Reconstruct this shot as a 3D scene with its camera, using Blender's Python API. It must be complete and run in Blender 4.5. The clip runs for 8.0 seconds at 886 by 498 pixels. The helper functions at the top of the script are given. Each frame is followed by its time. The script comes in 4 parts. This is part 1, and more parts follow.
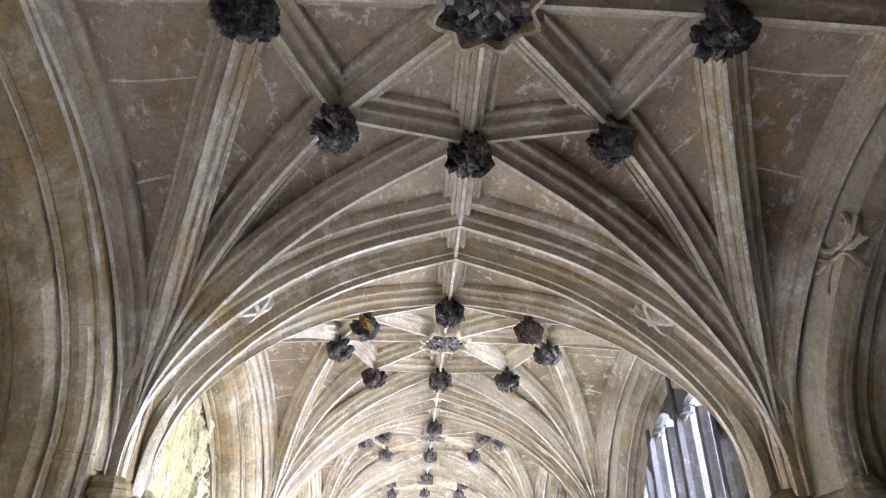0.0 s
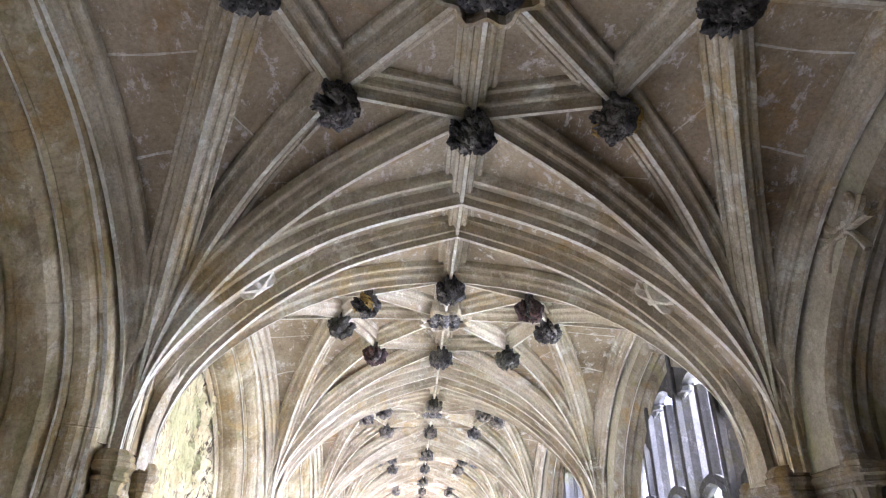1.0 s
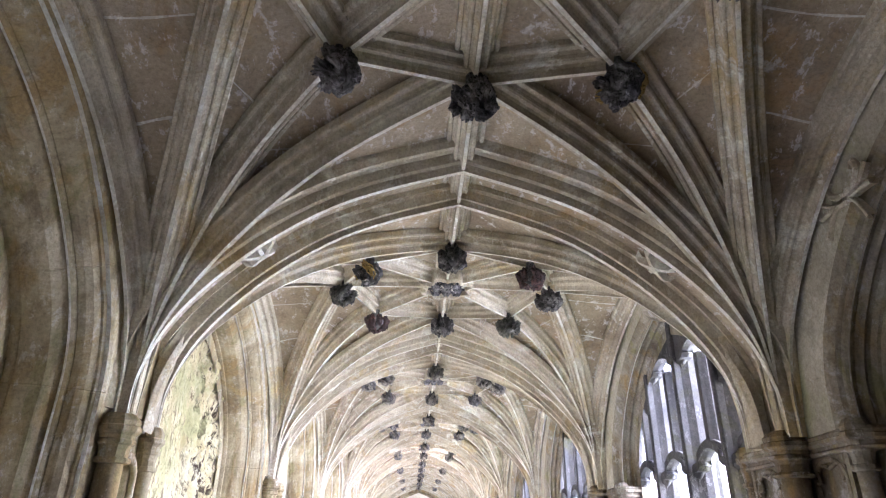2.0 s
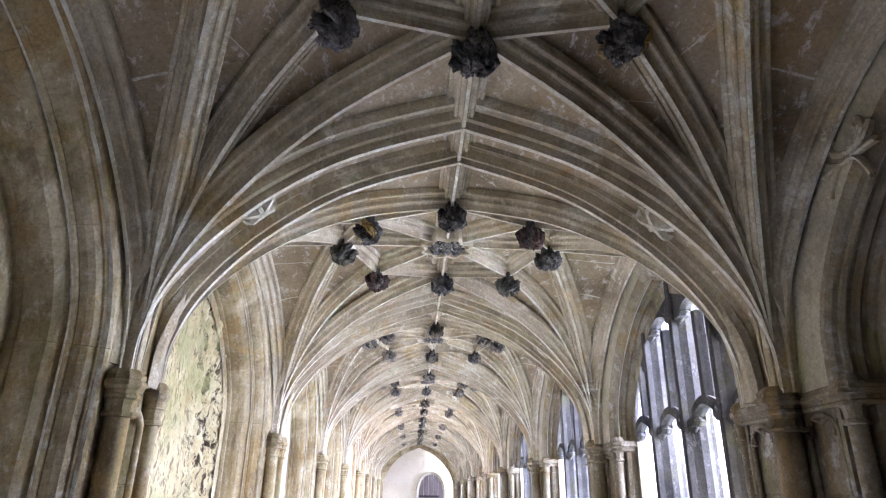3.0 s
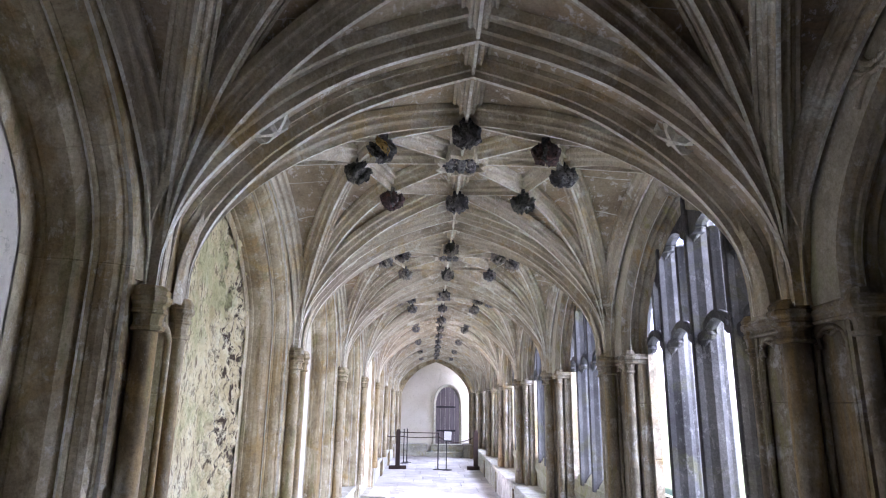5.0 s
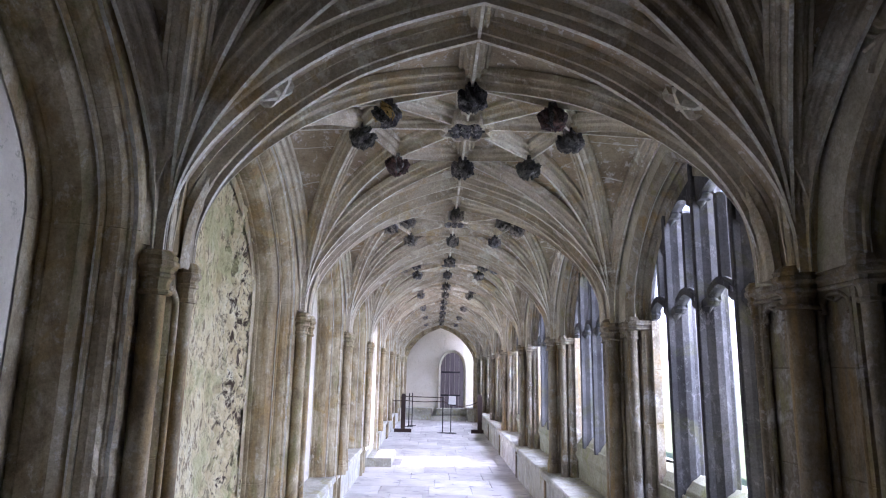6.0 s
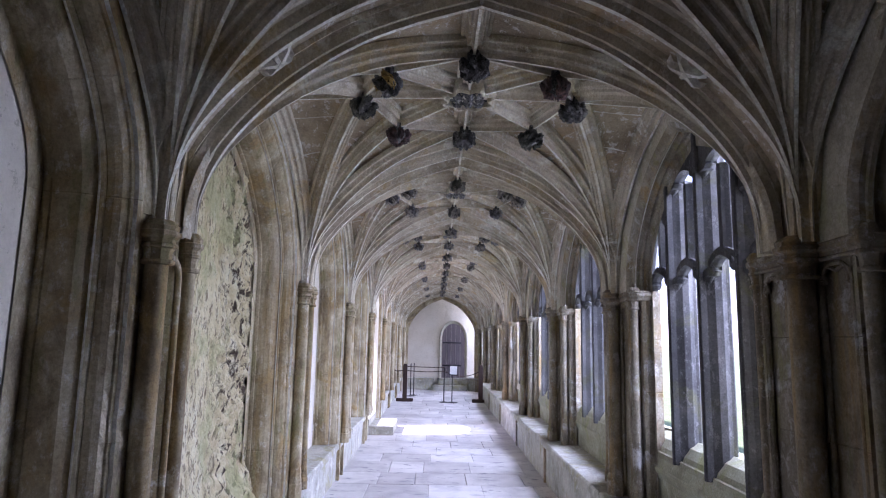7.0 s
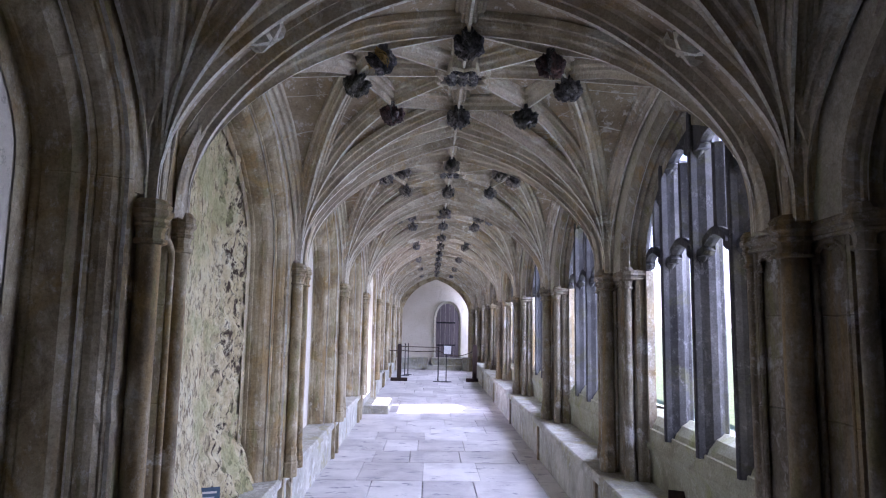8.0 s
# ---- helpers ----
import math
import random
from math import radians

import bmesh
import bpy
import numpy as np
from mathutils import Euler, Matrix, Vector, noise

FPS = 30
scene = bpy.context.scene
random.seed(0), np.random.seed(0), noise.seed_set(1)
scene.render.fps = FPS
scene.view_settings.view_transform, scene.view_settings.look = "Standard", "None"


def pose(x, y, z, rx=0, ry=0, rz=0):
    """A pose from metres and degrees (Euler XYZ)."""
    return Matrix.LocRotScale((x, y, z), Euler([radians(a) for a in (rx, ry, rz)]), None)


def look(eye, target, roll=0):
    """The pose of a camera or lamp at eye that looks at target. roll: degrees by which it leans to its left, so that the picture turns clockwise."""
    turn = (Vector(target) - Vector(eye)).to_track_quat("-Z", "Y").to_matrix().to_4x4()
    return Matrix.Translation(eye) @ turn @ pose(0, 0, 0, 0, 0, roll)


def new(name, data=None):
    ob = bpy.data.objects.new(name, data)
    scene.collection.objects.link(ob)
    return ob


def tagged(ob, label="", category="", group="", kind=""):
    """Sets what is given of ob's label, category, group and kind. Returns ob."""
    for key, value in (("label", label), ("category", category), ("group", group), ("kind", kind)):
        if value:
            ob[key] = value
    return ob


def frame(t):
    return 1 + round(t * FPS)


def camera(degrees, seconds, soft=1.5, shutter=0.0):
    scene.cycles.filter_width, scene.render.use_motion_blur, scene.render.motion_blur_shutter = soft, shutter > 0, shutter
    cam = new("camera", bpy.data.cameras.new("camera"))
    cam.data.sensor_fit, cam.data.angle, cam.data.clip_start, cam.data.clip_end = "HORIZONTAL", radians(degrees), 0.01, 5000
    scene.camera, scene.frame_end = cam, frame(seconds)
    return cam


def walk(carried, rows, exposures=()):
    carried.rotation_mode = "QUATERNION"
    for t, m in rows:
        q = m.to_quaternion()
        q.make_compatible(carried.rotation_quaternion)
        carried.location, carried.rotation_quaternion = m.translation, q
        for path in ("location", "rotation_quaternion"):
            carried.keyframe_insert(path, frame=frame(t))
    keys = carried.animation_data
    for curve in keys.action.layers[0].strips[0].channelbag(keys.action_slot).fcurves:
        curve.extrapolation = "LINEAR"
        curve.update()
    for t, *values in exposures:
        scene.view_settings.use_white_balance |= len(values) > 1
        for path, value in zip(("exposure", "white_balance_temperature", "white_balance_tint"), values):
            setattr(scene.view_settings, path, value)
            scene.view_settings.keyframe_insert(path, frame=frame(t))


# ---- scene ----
cam = camera(71.06, 8.0, 1.1)
ROWS = [
    (0.0, -0.1692, -0.0100, 1.6277, -2.641, 29.913, -0.327),
    (0.5, -0.1712, -0.0090, 1.6262, -2.739, 29.115, -0.438),
    (1.0, -0.1710, -0.0055, 1.6222, -2.715, 28.010, -0.637),
    (1.5, -0.1710, -0.0035, 1.6190, -2.624, 26.815, -0.727),
    (3.0, -0.1705, -0.0010, 1.6073, -2.632, 21.521, -0.794),
    (3.5, -0.1711, -0.0015, 1.6045, -2.606, 19.950, -0.798),
    (4.0, -0.1725, -0.0019, 1.6017, -2.279, 17.967, -0.690),
    (4.5, -0.1710, -0.0041, 1.5965, -1.655, 16.147, -0.740),
    (5.0, -0.1685, -0.0075, 1.5939, -1.164, 14.100, -0.790),
    (6.5, -0.1680, -0.0084, 1.5832, -0.656, 9.743, -1.110),
    (7.0, -0.1698, -0.0080, 1.5801, -0.625, 8.435, -1.080),
    (7.5, -0.1714, -0.0050, 1.5775, -0.910, 7.616, -1.040),
    (8.0, -0.1724, 0.0003, 1.5770, -1.174, 6.636, -0.940),
]
EXPOSURES = [(0.0, 4.4, 5830, 46), (3.0, 3.75, 5790, 46), (5.0, 3.0, 5640, 46), (8.0, 2.25, 5430, 51)]
walk(cam, [(t, pose(x, y, z, 90 + pitch, roll, yaw)) for t, x, y, z, yaw, pitch, roll in ROWS], EXPOSURES)

# ---- world and sun ----
SUN_ELEVATION, SUN_AZIMUTH = 43.0, 262.0  # degrees; azimuth clockwise from +y
world = bpy.data.worlds.new("sky")
scene.world = world
world.use_nodes = True
wn = world.node_tree.nodes
sky = wn.new("ShaderNodeTexSky")
sky.sky_type, sky.sun_disc = "NISHITA", False
sky.sun_elevation, sky.sun_rotation = radians(SUN_ELEVATION), radians(SUN_AZIMUTH)
sky.dust_density = 1.0
wn["Background"].inputs["Strength"].default_value = 0.15
world.node_tree.links.new(sky.outputs[0], wn["Background"].inputs["Color"])
sun = new("sun", bpy.data.lights.new("sun", "SUN"))
sun.data.energy, sun.data.angle, sun.data.color = 4.8, radians(0.53), (1.0, 0.95, 0.86)
_a, _e = radians(SUN_AZIMUTH), radians(SUN_ELEVATION)
sun.matrix_world = look((math.sin(_a) * math.cos(_e), math.cos(_a) * math.cos(_e), math.sin(_e)), (0, 0, 0))

# the sky's light in the row of garth windows
daylight = new("window_daylight", bpy.data.lights.new("window_daylight", "AREA"))
daylight.data.shape, daylight.data.size, daylight.data.size_y = "RECTANGLE", 18.2, 2.3
daylight.data.energy, daylight.data.color = 440.0, (0.845, 1.0, 0.975)
daylight.matrix_world = Matrix.Translation((2.55, 11.7, 2.5)) @ Euler((radians(60), 0, radians(90))).to_matrix().to_4x4()


# ---- materials ----
class Nodes:
    """Short helpers to wire one material."""

    def __init__(self, name):
        self.mat = bpy.data.materials.new(name)
        self.mat.use_nodes = True
        self.tree = self.mat.node_tree
        self.bsdf = self.tree.nodes["Principled BSDF"]
        self.pos = self.tree.nodes.new("ShaderNodeNewGeometry").outputs["Position"]

    def put(self, kind, **values):
        n = self.tree.nodes.new(kind)
        for key, value in values.items():
            n.inputs[key.replace("_", " ")].default_value = value
        return n

    def link(self, a, b):
        self.tree.links.new(a, b)

    def mapped(self, stretch):
        n = self.put("ShaderNodeMapping")
        n.inputs["Scale"].default_value = stretch
        self.link(self.pos, n.inputs["Vector"])
        return n.outputs[0]

    def noise(self, scale, detail=4.0, rough=0.55, stretch=None, twist=0.0):
        n = self.put("ShaderNodeTexNoise", Scale=scale, Detail=detail, Roughness=rough, Distortion=twist)
        self.link(self.mapped(stretch) if stretch else self.pos, n.inputs["Vector"])
        return n.outputs["Fac"]

    def ramp(self, fac, stops):
        n = self.tree.nodes.new("ShaderNodeValToRGB")
        els = n.color_ramp.elements
        while len(els) < len(stops):
            els.new(0.5)
        for e, (at, c) in zip(els, stops):
            e.position, e.color = at, (*c, 1) if len(c) == 3 else c
        self.link(fac, n.inputs[0])
        return n.outputs[0]

    def mix(self, fac, a, b, mode="MIX"):
        n = self.tree.nodes.new("ShaderNodeMix")
        n.data_type, n.blend_type = "RGBA", mode
        for value, socket in ((fac, n.inputs[0]), (a, n.inputs[6]), (b, n.inputs[7])):
            if isinstance(value, bpy.types.NodeSocket):
                self.link(value, socket)
            else:
                socket.default_value = value if isinstance(value, float) else (*value, 1)
        return n.outputs[2]

    def bump(self, heights):
        last = None
        for fac, strength, distance in heights:
            n = self.put("ShaderNodeBump", Strength=strength, Distance=distance)
            self.link(fac, n.inputs["Height"])
            if last:
                self.link(last, n.inputs["Normal"])
            last = n.outputs[0]
        self.link(last, self.bsdf.inputs["Normal"])

    def done(self, colour, rough=0.85, spec=0.25):
        if isinstance(colour, bpy.types.NodeSocket):
            self.link(colour, self.bsdf.inputs["Base Color"])
        else:
            self.bsdf.inputs["Base Color"].default_value = (*colour, 1)
        self.bsdf.inputs["Roughness"].default_value = rough
        self.bsdf.inputs["Specular IOR Level"].default_value = spec
        return self.mat


BW = [(0.0, (0, 0, 0)), (1.0, (1, 1, 1))]


def step(a, b):
    return [(a, (0, 0, 0)), (b, (1, 1, 1))]


def stone(name, dark, mid, light, ochre, wash, wash_amount=0.55, grain=1.0, streak=False, fleck=0.45):
    """Limestone with old limewash, ochre stains and tooling marks."""
    m = Nodes(name)
    dark, mid, light, ochre, wash = ((r, g * 1.04, b) for r, g, b in (dark, mid, light, ochre, wash))
    big = m.noise(1.9, 6, 0.62, twist=0.5)
    base = m.ramp(big, [(0.33, dark), (0.5, mid), (0.66, light)])
    stain = m.ramp(m.noise(2.9, 7, 0.68, twist=0.9), step(0.53, 0.66))
    base = m.mix(stain, base, ochre)
    washed = m.ramp(m.noise(3.6, 9, 0.74, twist=0.3), step(wash_amount + 0.02, wash_amount + 0.07))
    base = m.mix(washed, base, wash)
    flecks = m.ramp(m.noise(17.0, 9, 0.78, stretch=(1.3, 0.8, 0.7)), step(0.562, 0.582))
    base = m.mix(m.mix(fleck, (0.0, 0.0, 0.0), flecks), base, tuple(min(0.85, 1.12 * v) for v in wash))
    grime = m.ramp(m.noise(6.5, 7, 0.7, twist=0.6), [(0.34, (0.48, 0.45, 0.42)), (0.52, (1, 1, 1))])
    base = m.mix(0.40, base, grime, "MULTIPLY")
    if streak:
        runs = m.ramp(m.noise(4.0, 8, 0.75, stretch=(1, 1, 0.35), twist=0.7), [(0.38, (0.42, 0.36, 0.29)), (0.54, (1, 1, 1))])
        base = m.mix(0.5, base, runs, "MULTIPLY")
        bands = m.ramp(m.noise(6.0, 6, 0.6, stretch=(1.5, 1.5, 0.16), twist=0.3), step(0.52, 0.66))
        base = m.mix(m.mix(0.75, (0.0, 0.0, 0.0), bands), base, (0.33, 0.22, 0.085))
        soot = m.ramp(m.noise(3.4, 9, 0.72, stretch=(1.3, 1.3, 0.6), twist=0.7), step(0.54, 0.64))
        base = m.mix(m.mix(0.65, (0.0, 0.0, 0.0), soot), base, (0.15, 0.115, 0.07))
        olive = m.ramp(m.noise(8.0, 7, 0.65, stretch=(1.2, 1.2, 0.3)), step(0.56, 0.64))
        base = m.mix(m.mix(0.75, (0.0, 0.0, 0.0), olive), base, (0.23, 0.215, 0.10))
    speck = m.ramp(m.noise(75.0, 9, 0.82), [(0.34, (0.42, 0.40, 0.37)), (0.50, (0.95, 0.95, 0.95)), (0.64, (1.3, 1.3, 1.3))])
    base = m.mix(0.6, base, speck, "MULTIPLY")
    m.bump([(m.noise(140.0, 5, 0.75), 0.45 * grain, 0.003), (m.noise(34.0, 8, 0.7), 0.35 * grain, 0.007), (m.noise(7.0, 5, 0.62), 0.25 * grain, 0.016)])
    return m.done(base)


VAULT = stone("vault_stone", (0.27, 0.205, 0.145), (0.42, 0.335, 0.24), (0.52, 0.43, 0.33), (0.44, 0.30, 0.17), (0.63, 0.58, 0.55), 0.575, fleck=0.85)
RIB = stone("rib_stone", (0.36, 0.295, 0.22), (0.55, 0.475, 0.375), (0.65, 0.58, 0.48), (0.55, 0.42, 0.25), (0.73, 0.69, 0.62), 0.55)
FILLET = stone("limewashed_fillet", (0.52, 0.46, 0.39), (0.68, 0.63, 0.55), (0.76, 0.72, 0.66), (0.58, 0.48, 0.33), (0.82, 0.80, 0.76), 0.50)
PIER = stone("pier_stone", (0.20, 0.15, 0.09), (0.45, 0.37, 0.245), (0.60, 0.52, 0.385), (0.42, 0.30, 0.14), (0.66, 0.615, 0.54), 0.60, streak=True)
# darker, greyer copy of PIER: the garth side's shade is put into its colour
PIER_EAST_SHADED = stone("shaded_pier_stone", (0.16, 0.13, 0.095), (0.31, 0.27, 0.215), (0.42, 0.375, 0.315), (0.28, 0.21, 0.125), (0.50, 0.47, 0.46), 0.56, streak=True)
# near black: the shade on the backlit tracery is put into its colour
TRACERY = stone("shaded_tracery_stone", (0.042, 0.041, 0.045), (0.075, 0.073, 0.078), (0.115, 0.11, 0.115), (0.08, 0.078, 0.05), (0.17, 0.165, 0.175), 0.66)
LOW_STONE = stone("low_wall_stone", (0.25, 0.235, 0.165), (0.36, 0.345, 0.255), (0.44, 0.425, 0.33), (0.31, 0.315, 0.16), (0.48, 0.46, 0.39), 0.6, 0.7)
BENCH = stone("bench_stone", (0.30, 0.28, 0.24), (0.44, 0.42, 0.37), (0.56, 0.53, 0.48), (0.36, 0.33, 0.20), (0.6, 0.58, 0.54), 0.55)


def make_plaster():
    m = Nodes("wall_plaster")
    base = m.ramp(m.noise(1.1, 6, 0.6, twist=0.5), [(0.3, (0.62, 0.56, 0.45)), (0.5, (0.70, 0.65, 0.55)), (0.7, (0.76, 0.72, 0.64))])
    damp = m.ramp(m.noise(2.4, 8, 0.7, stretch=(1, 1, 0.5)), step(0.58, 0.75))
    base = m.mix(m.mix(0.75, (0.0, 0.0, 0.0), damp), base, (0.48, 0.42, 0.29))
    spots = m.ramp(m.noise(19.0, 8, 0.75), step(0.585, 0.62))
    base = m.mix(m.mix(0.55, (0.0, 0.0, 0.0), spots), base, (0.36, 0.34, 0.25))
    peeled = m.ramp(m.noise(4.2, 9, 0.78, twist=0.6), step(0.60, 0.63))
    base = m.mix(m.mix(0.6, (0.0, 0.0, 0.0), peeled), base, (0.55, 0.52, 0.42))
    fine = m.ramp(m.noise(50.0, 8, 0.75), [(0.32, (0.82, 0.81, 0.79)), (0.6, (1, 1, 1))])
    base = m.mix(0.7, base, fine, "MULTIPLY")
    m.bump([(m.noise(90.0, 6, 0.7), 0.25, 0.004), (m.noise(9.0, 6, 0.6), 0.25, 0.02)])
    return m.done(base, 0.92)


PLASTER = make_plaster()

PLAIN = stone("dressed_reveal", (0.36, 0.32, 0.25), (0.46, 0.41, 0.33), (0.54, 0.49, 0.41), (0.42, 0.40, 0.26), (0.56, 0.53, 0.48), 0.6, 0.7)


def make_rubble():
    """Broken rubble with open joints; towards the pier a strip of old lime coat with moss still clings to it."""
    m = Nodes("rubble_masonry")
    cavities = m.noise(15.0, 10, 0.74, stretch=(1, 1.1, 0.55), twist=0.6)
    base = m.ramp(m.noise(5.5, 8, 0.74, twist=0.8), [(0.3, (0.46, 0.36, 0.17)), (0.45, (0.68, 0.58, 0.33)), (0.56, (0.81, 0.73, 0.47)), (0.70, (0.87, 0.83, 0.64))])
    split = m.tree.nodes.new("ShaderNodeSeparateXYZ")
    m.link(m.pos, split.inputs[0])
    edge = m.put("ShaderNodeMath")
    edge.operation = "MULTIPLY_ADD"
    edge.inputs[1].default_value = 0.55
    m.link(m.noise(3.0, 6, 0.65), edge.inputs[0])
    m.link(split.outputs["Y"], edge.inputs[2])
    span = m.put("ShaderNodeMapRange")
    span.inputs["From Min"].default_value, span.inputs["From Max"].default_value = 4.12, 4.24
    m.link(edge.outputs[0], span.inputs["Value"])
    bare = span.outputs["Result"]
    # shade inside the hollows is put into the colour, over the bump's cavities
    pit_shade = m.ramp(cavities, step(0.43, 0.49))
    holed = m.mix(pit_shade, (0.085, 0.06, 0.038), base)
    old_coat = m.ramp(m.noise(7.0, 9, 0.75, stretch=(1, 1, 0.4)), [(0.34, (0.54, 0.44, 0.22)), (0.5, (0.78, 0.69, 0.41)), (0.7, (0.87, 0.82, 0.60))])
    chips = m.ramp(m.noise(34.0, 9, 0.76, stretch=(1, 1.3, 0.4)), step(0.43, 0.48))
    old_coat = m.mix(chips, (0.30, 0.24, 0.14), old_coat)
    base = m.mix(bare, old_coat, holed)
    moss = m.ramp(m.noise(2.2, 6, 0.65), step(0.53, 0.62))
    base = m.mix(m.mix(0.6, (0.0, 0.0, 0.0), moss), base, (0.52, 0.53, 0.25))
    m.bump([(m.noise(80.0, 7, 0.75), 0.8, 0.008), (cavities, 1.0, 0.05)])
    return m.done(base, 0.95)


def make_flag():
    m = Nodes("flagstone")
    info = m.tree.nodes.new("ShaderNodeObjectInfo").outputs["Random"]
    base = m.ramp(info, [(0.0, (0.50, 0.48, 0.46)), (0.5, (0.62, 0.60, 0.57)), (1.0, (0.70, 0.68, 0.65))])
    worn = m.ramp(m.noise(2.3, 7, 0.65, twist=0.5), [(0.35, (0.68, 0.67, 0.69)), (0.6, (1, 1, 1))])
    base = m.mix(0.85, base, worn, "MULTIPLY")
    flakes = m.ramp(m.noise(6.0, 8, 0.7, stretch=(0.6, 1.4, 1)), step(0.585, 0.62))
    base = m.mix(flakes, base, (0.26, 0.26, 0.275))
    m.bump([(m.noise(70.0, 6, 0.7), 0.3, 0.004), (m.noise(6.0, 8, 0.7, stretch=(0.6, 1.4, 1)), 0.5, 0.012)])
    return m.done(base, 0.62, 0.4)


def make_boss(name, a, b, c):
    """Undercut carving; shadow in the hollows and highlights as pale flecks are painted by colour."""
    m = Nodes(name)
    base = m.ramp(m.noise(16.0, 5, 0.65), [(0.3, a), (0.5, b), (0.66, c)])
    shaded_hollows = m.noise(48.0, 4, 0.6, twist=1.2)
    base = m.mix(m.ramp(shaded_hollows, step(0.36, 0.46)), tuple(0.35 * v for v in a), base)
    highlights = m.ramp(m.noise(62.0, 6, 0.7), step(0.58, 0.66))
    base = m.mix(m.mix(0.6, (0.0, 0.0, 0.0), highlights), base, tuple(min(0.6, 1.25 * v + 0.05) for v in c))
    m.bump([(m.noise(110.0, 6, 0.7), 0.5, 0.004), (shaded_hollows, 1.0, 0.022)])
    return m.done(base, 0.75, 0.35)


def make_lawn():
    m = Nodes("lawn")
    base = m.ramp(m.noise(3.0, 8, 0.7), [(0.3, (0.105, 0.145, 0.055)), (0.7, (0.16, 0.21, 0.09))])
    m.bump([(m.noise(60.0, 6, 0.7), 0.8, 0.03)])
    return m.done(base, 0.95)


def make_wood(name, a, b, rough=0.6):
    m = Nodes(name)
    base = m.ramp(m.noise(9.0, 8, 0.7, stretch=(6, 6, 0.5)), [(0.3, a), (0.7, b)])
    m.bump([(m.noise(30.0, 6, 0.7, stretch=(6, 6, 0.4)), 0.4, 0.006)])
    return m.done(base, rough)


def make_plain(name, colour, rough=0.5, metal=0.0):
    m = Nodes(name)
    base = m.ramp(m.noise(40.0, 5, 0.6), [(0.3, tuple(0.8 * v for v in colour)), (0.7, colour)])
    m.bsdf.inputs["Metallic"].default_value = metal
    m.bump([(m.noise(90.0, 4, 0.6), 0.15, 0.002)])
    return m.done(base, rough)


RUBBLE, FLAG, LAWN = make_rubble(), make_flag(), make_lawn()
BOSS_GREY = make_boss("boss_grey_stone", (0.05, 0.05, 0.052), (0.19, 0.188, 0.19), (0.42, 0.41, 0.40))
BOSS_DARK = make_boss("boss_dark_stone", (0.024, 0.024, 0.026), (0.11, 0.108, 0.106), (0.36, 0.35, 0.33))
BOSS_PALE = make_boss("boss_pale_stone", (0.13, 0.115, 0.095), (0.28, 0.26, 0.225), (0.46, 0.43, 0.38))
BOSS_RED = make_boss("boss_red_paint", (0.03, 0.022, 0.022), (0.12, 0.085, 0.08), (0.25, 0.13, 0.11))
BOSS_GREEN = make_boss("boss_green_paint", (0.028, 0.03, 0.027), (0.09, 0.095, 0.08), (0.24, 0.235, 0.19))
GOLD = make_boss("boss_gilding", (0.20, 0.12, 0.03), (0.42, 0.28, 0.08), (0.5, 0.38, 0.16))
OAK = make_wood("weathered_door_boards", (0.11, 0.09, 0.095), (0.22, 0.185, 0.19))
POST = make_wood("dark_post_wood", (0.02, 0.013, 0.011), (0.06, 0.035, 0.028))
IRON = make_plain("black_iron", (0.03, 0.03, 0.033), 0.5, 0.6)
ROPE = make_plain("barrier_rope", (0.10, 0.07, 0.05), 0.9)
PAPER = make_plain("white_card", (0.8, 0.8, 0.78), 0.6)
SIGN_BLUE = make_plain("slate_blue_card", (0.10, 0.16, 0.24), 0.4)
MORTAR = stone("bedding_mortar", (0.30, 0.29, 0.27), (0.42, 0.40, 0.37), (0.5, 0.48, 0.44), (0.22, 0.18, 0.12), (0.3, 0.29, 0.27), 0.6)


# ---- mesh helpers ----
def mesh_of(name, verts, faces, mats, indices=None, smooth=False):
    me = bpy.data.meshes.new(name)
    me.from_pydata([tuple(v) for v in verts], [], faces)
    for m in mats:
        me.materials.append(m)
    if indices is not None:
        me.polygons.foreach_set("material_index", indices)
    if smooth:
        me.polygons.foreach_set("use_smooth", [True] * len(me.polygons))
    me.update()
    return me


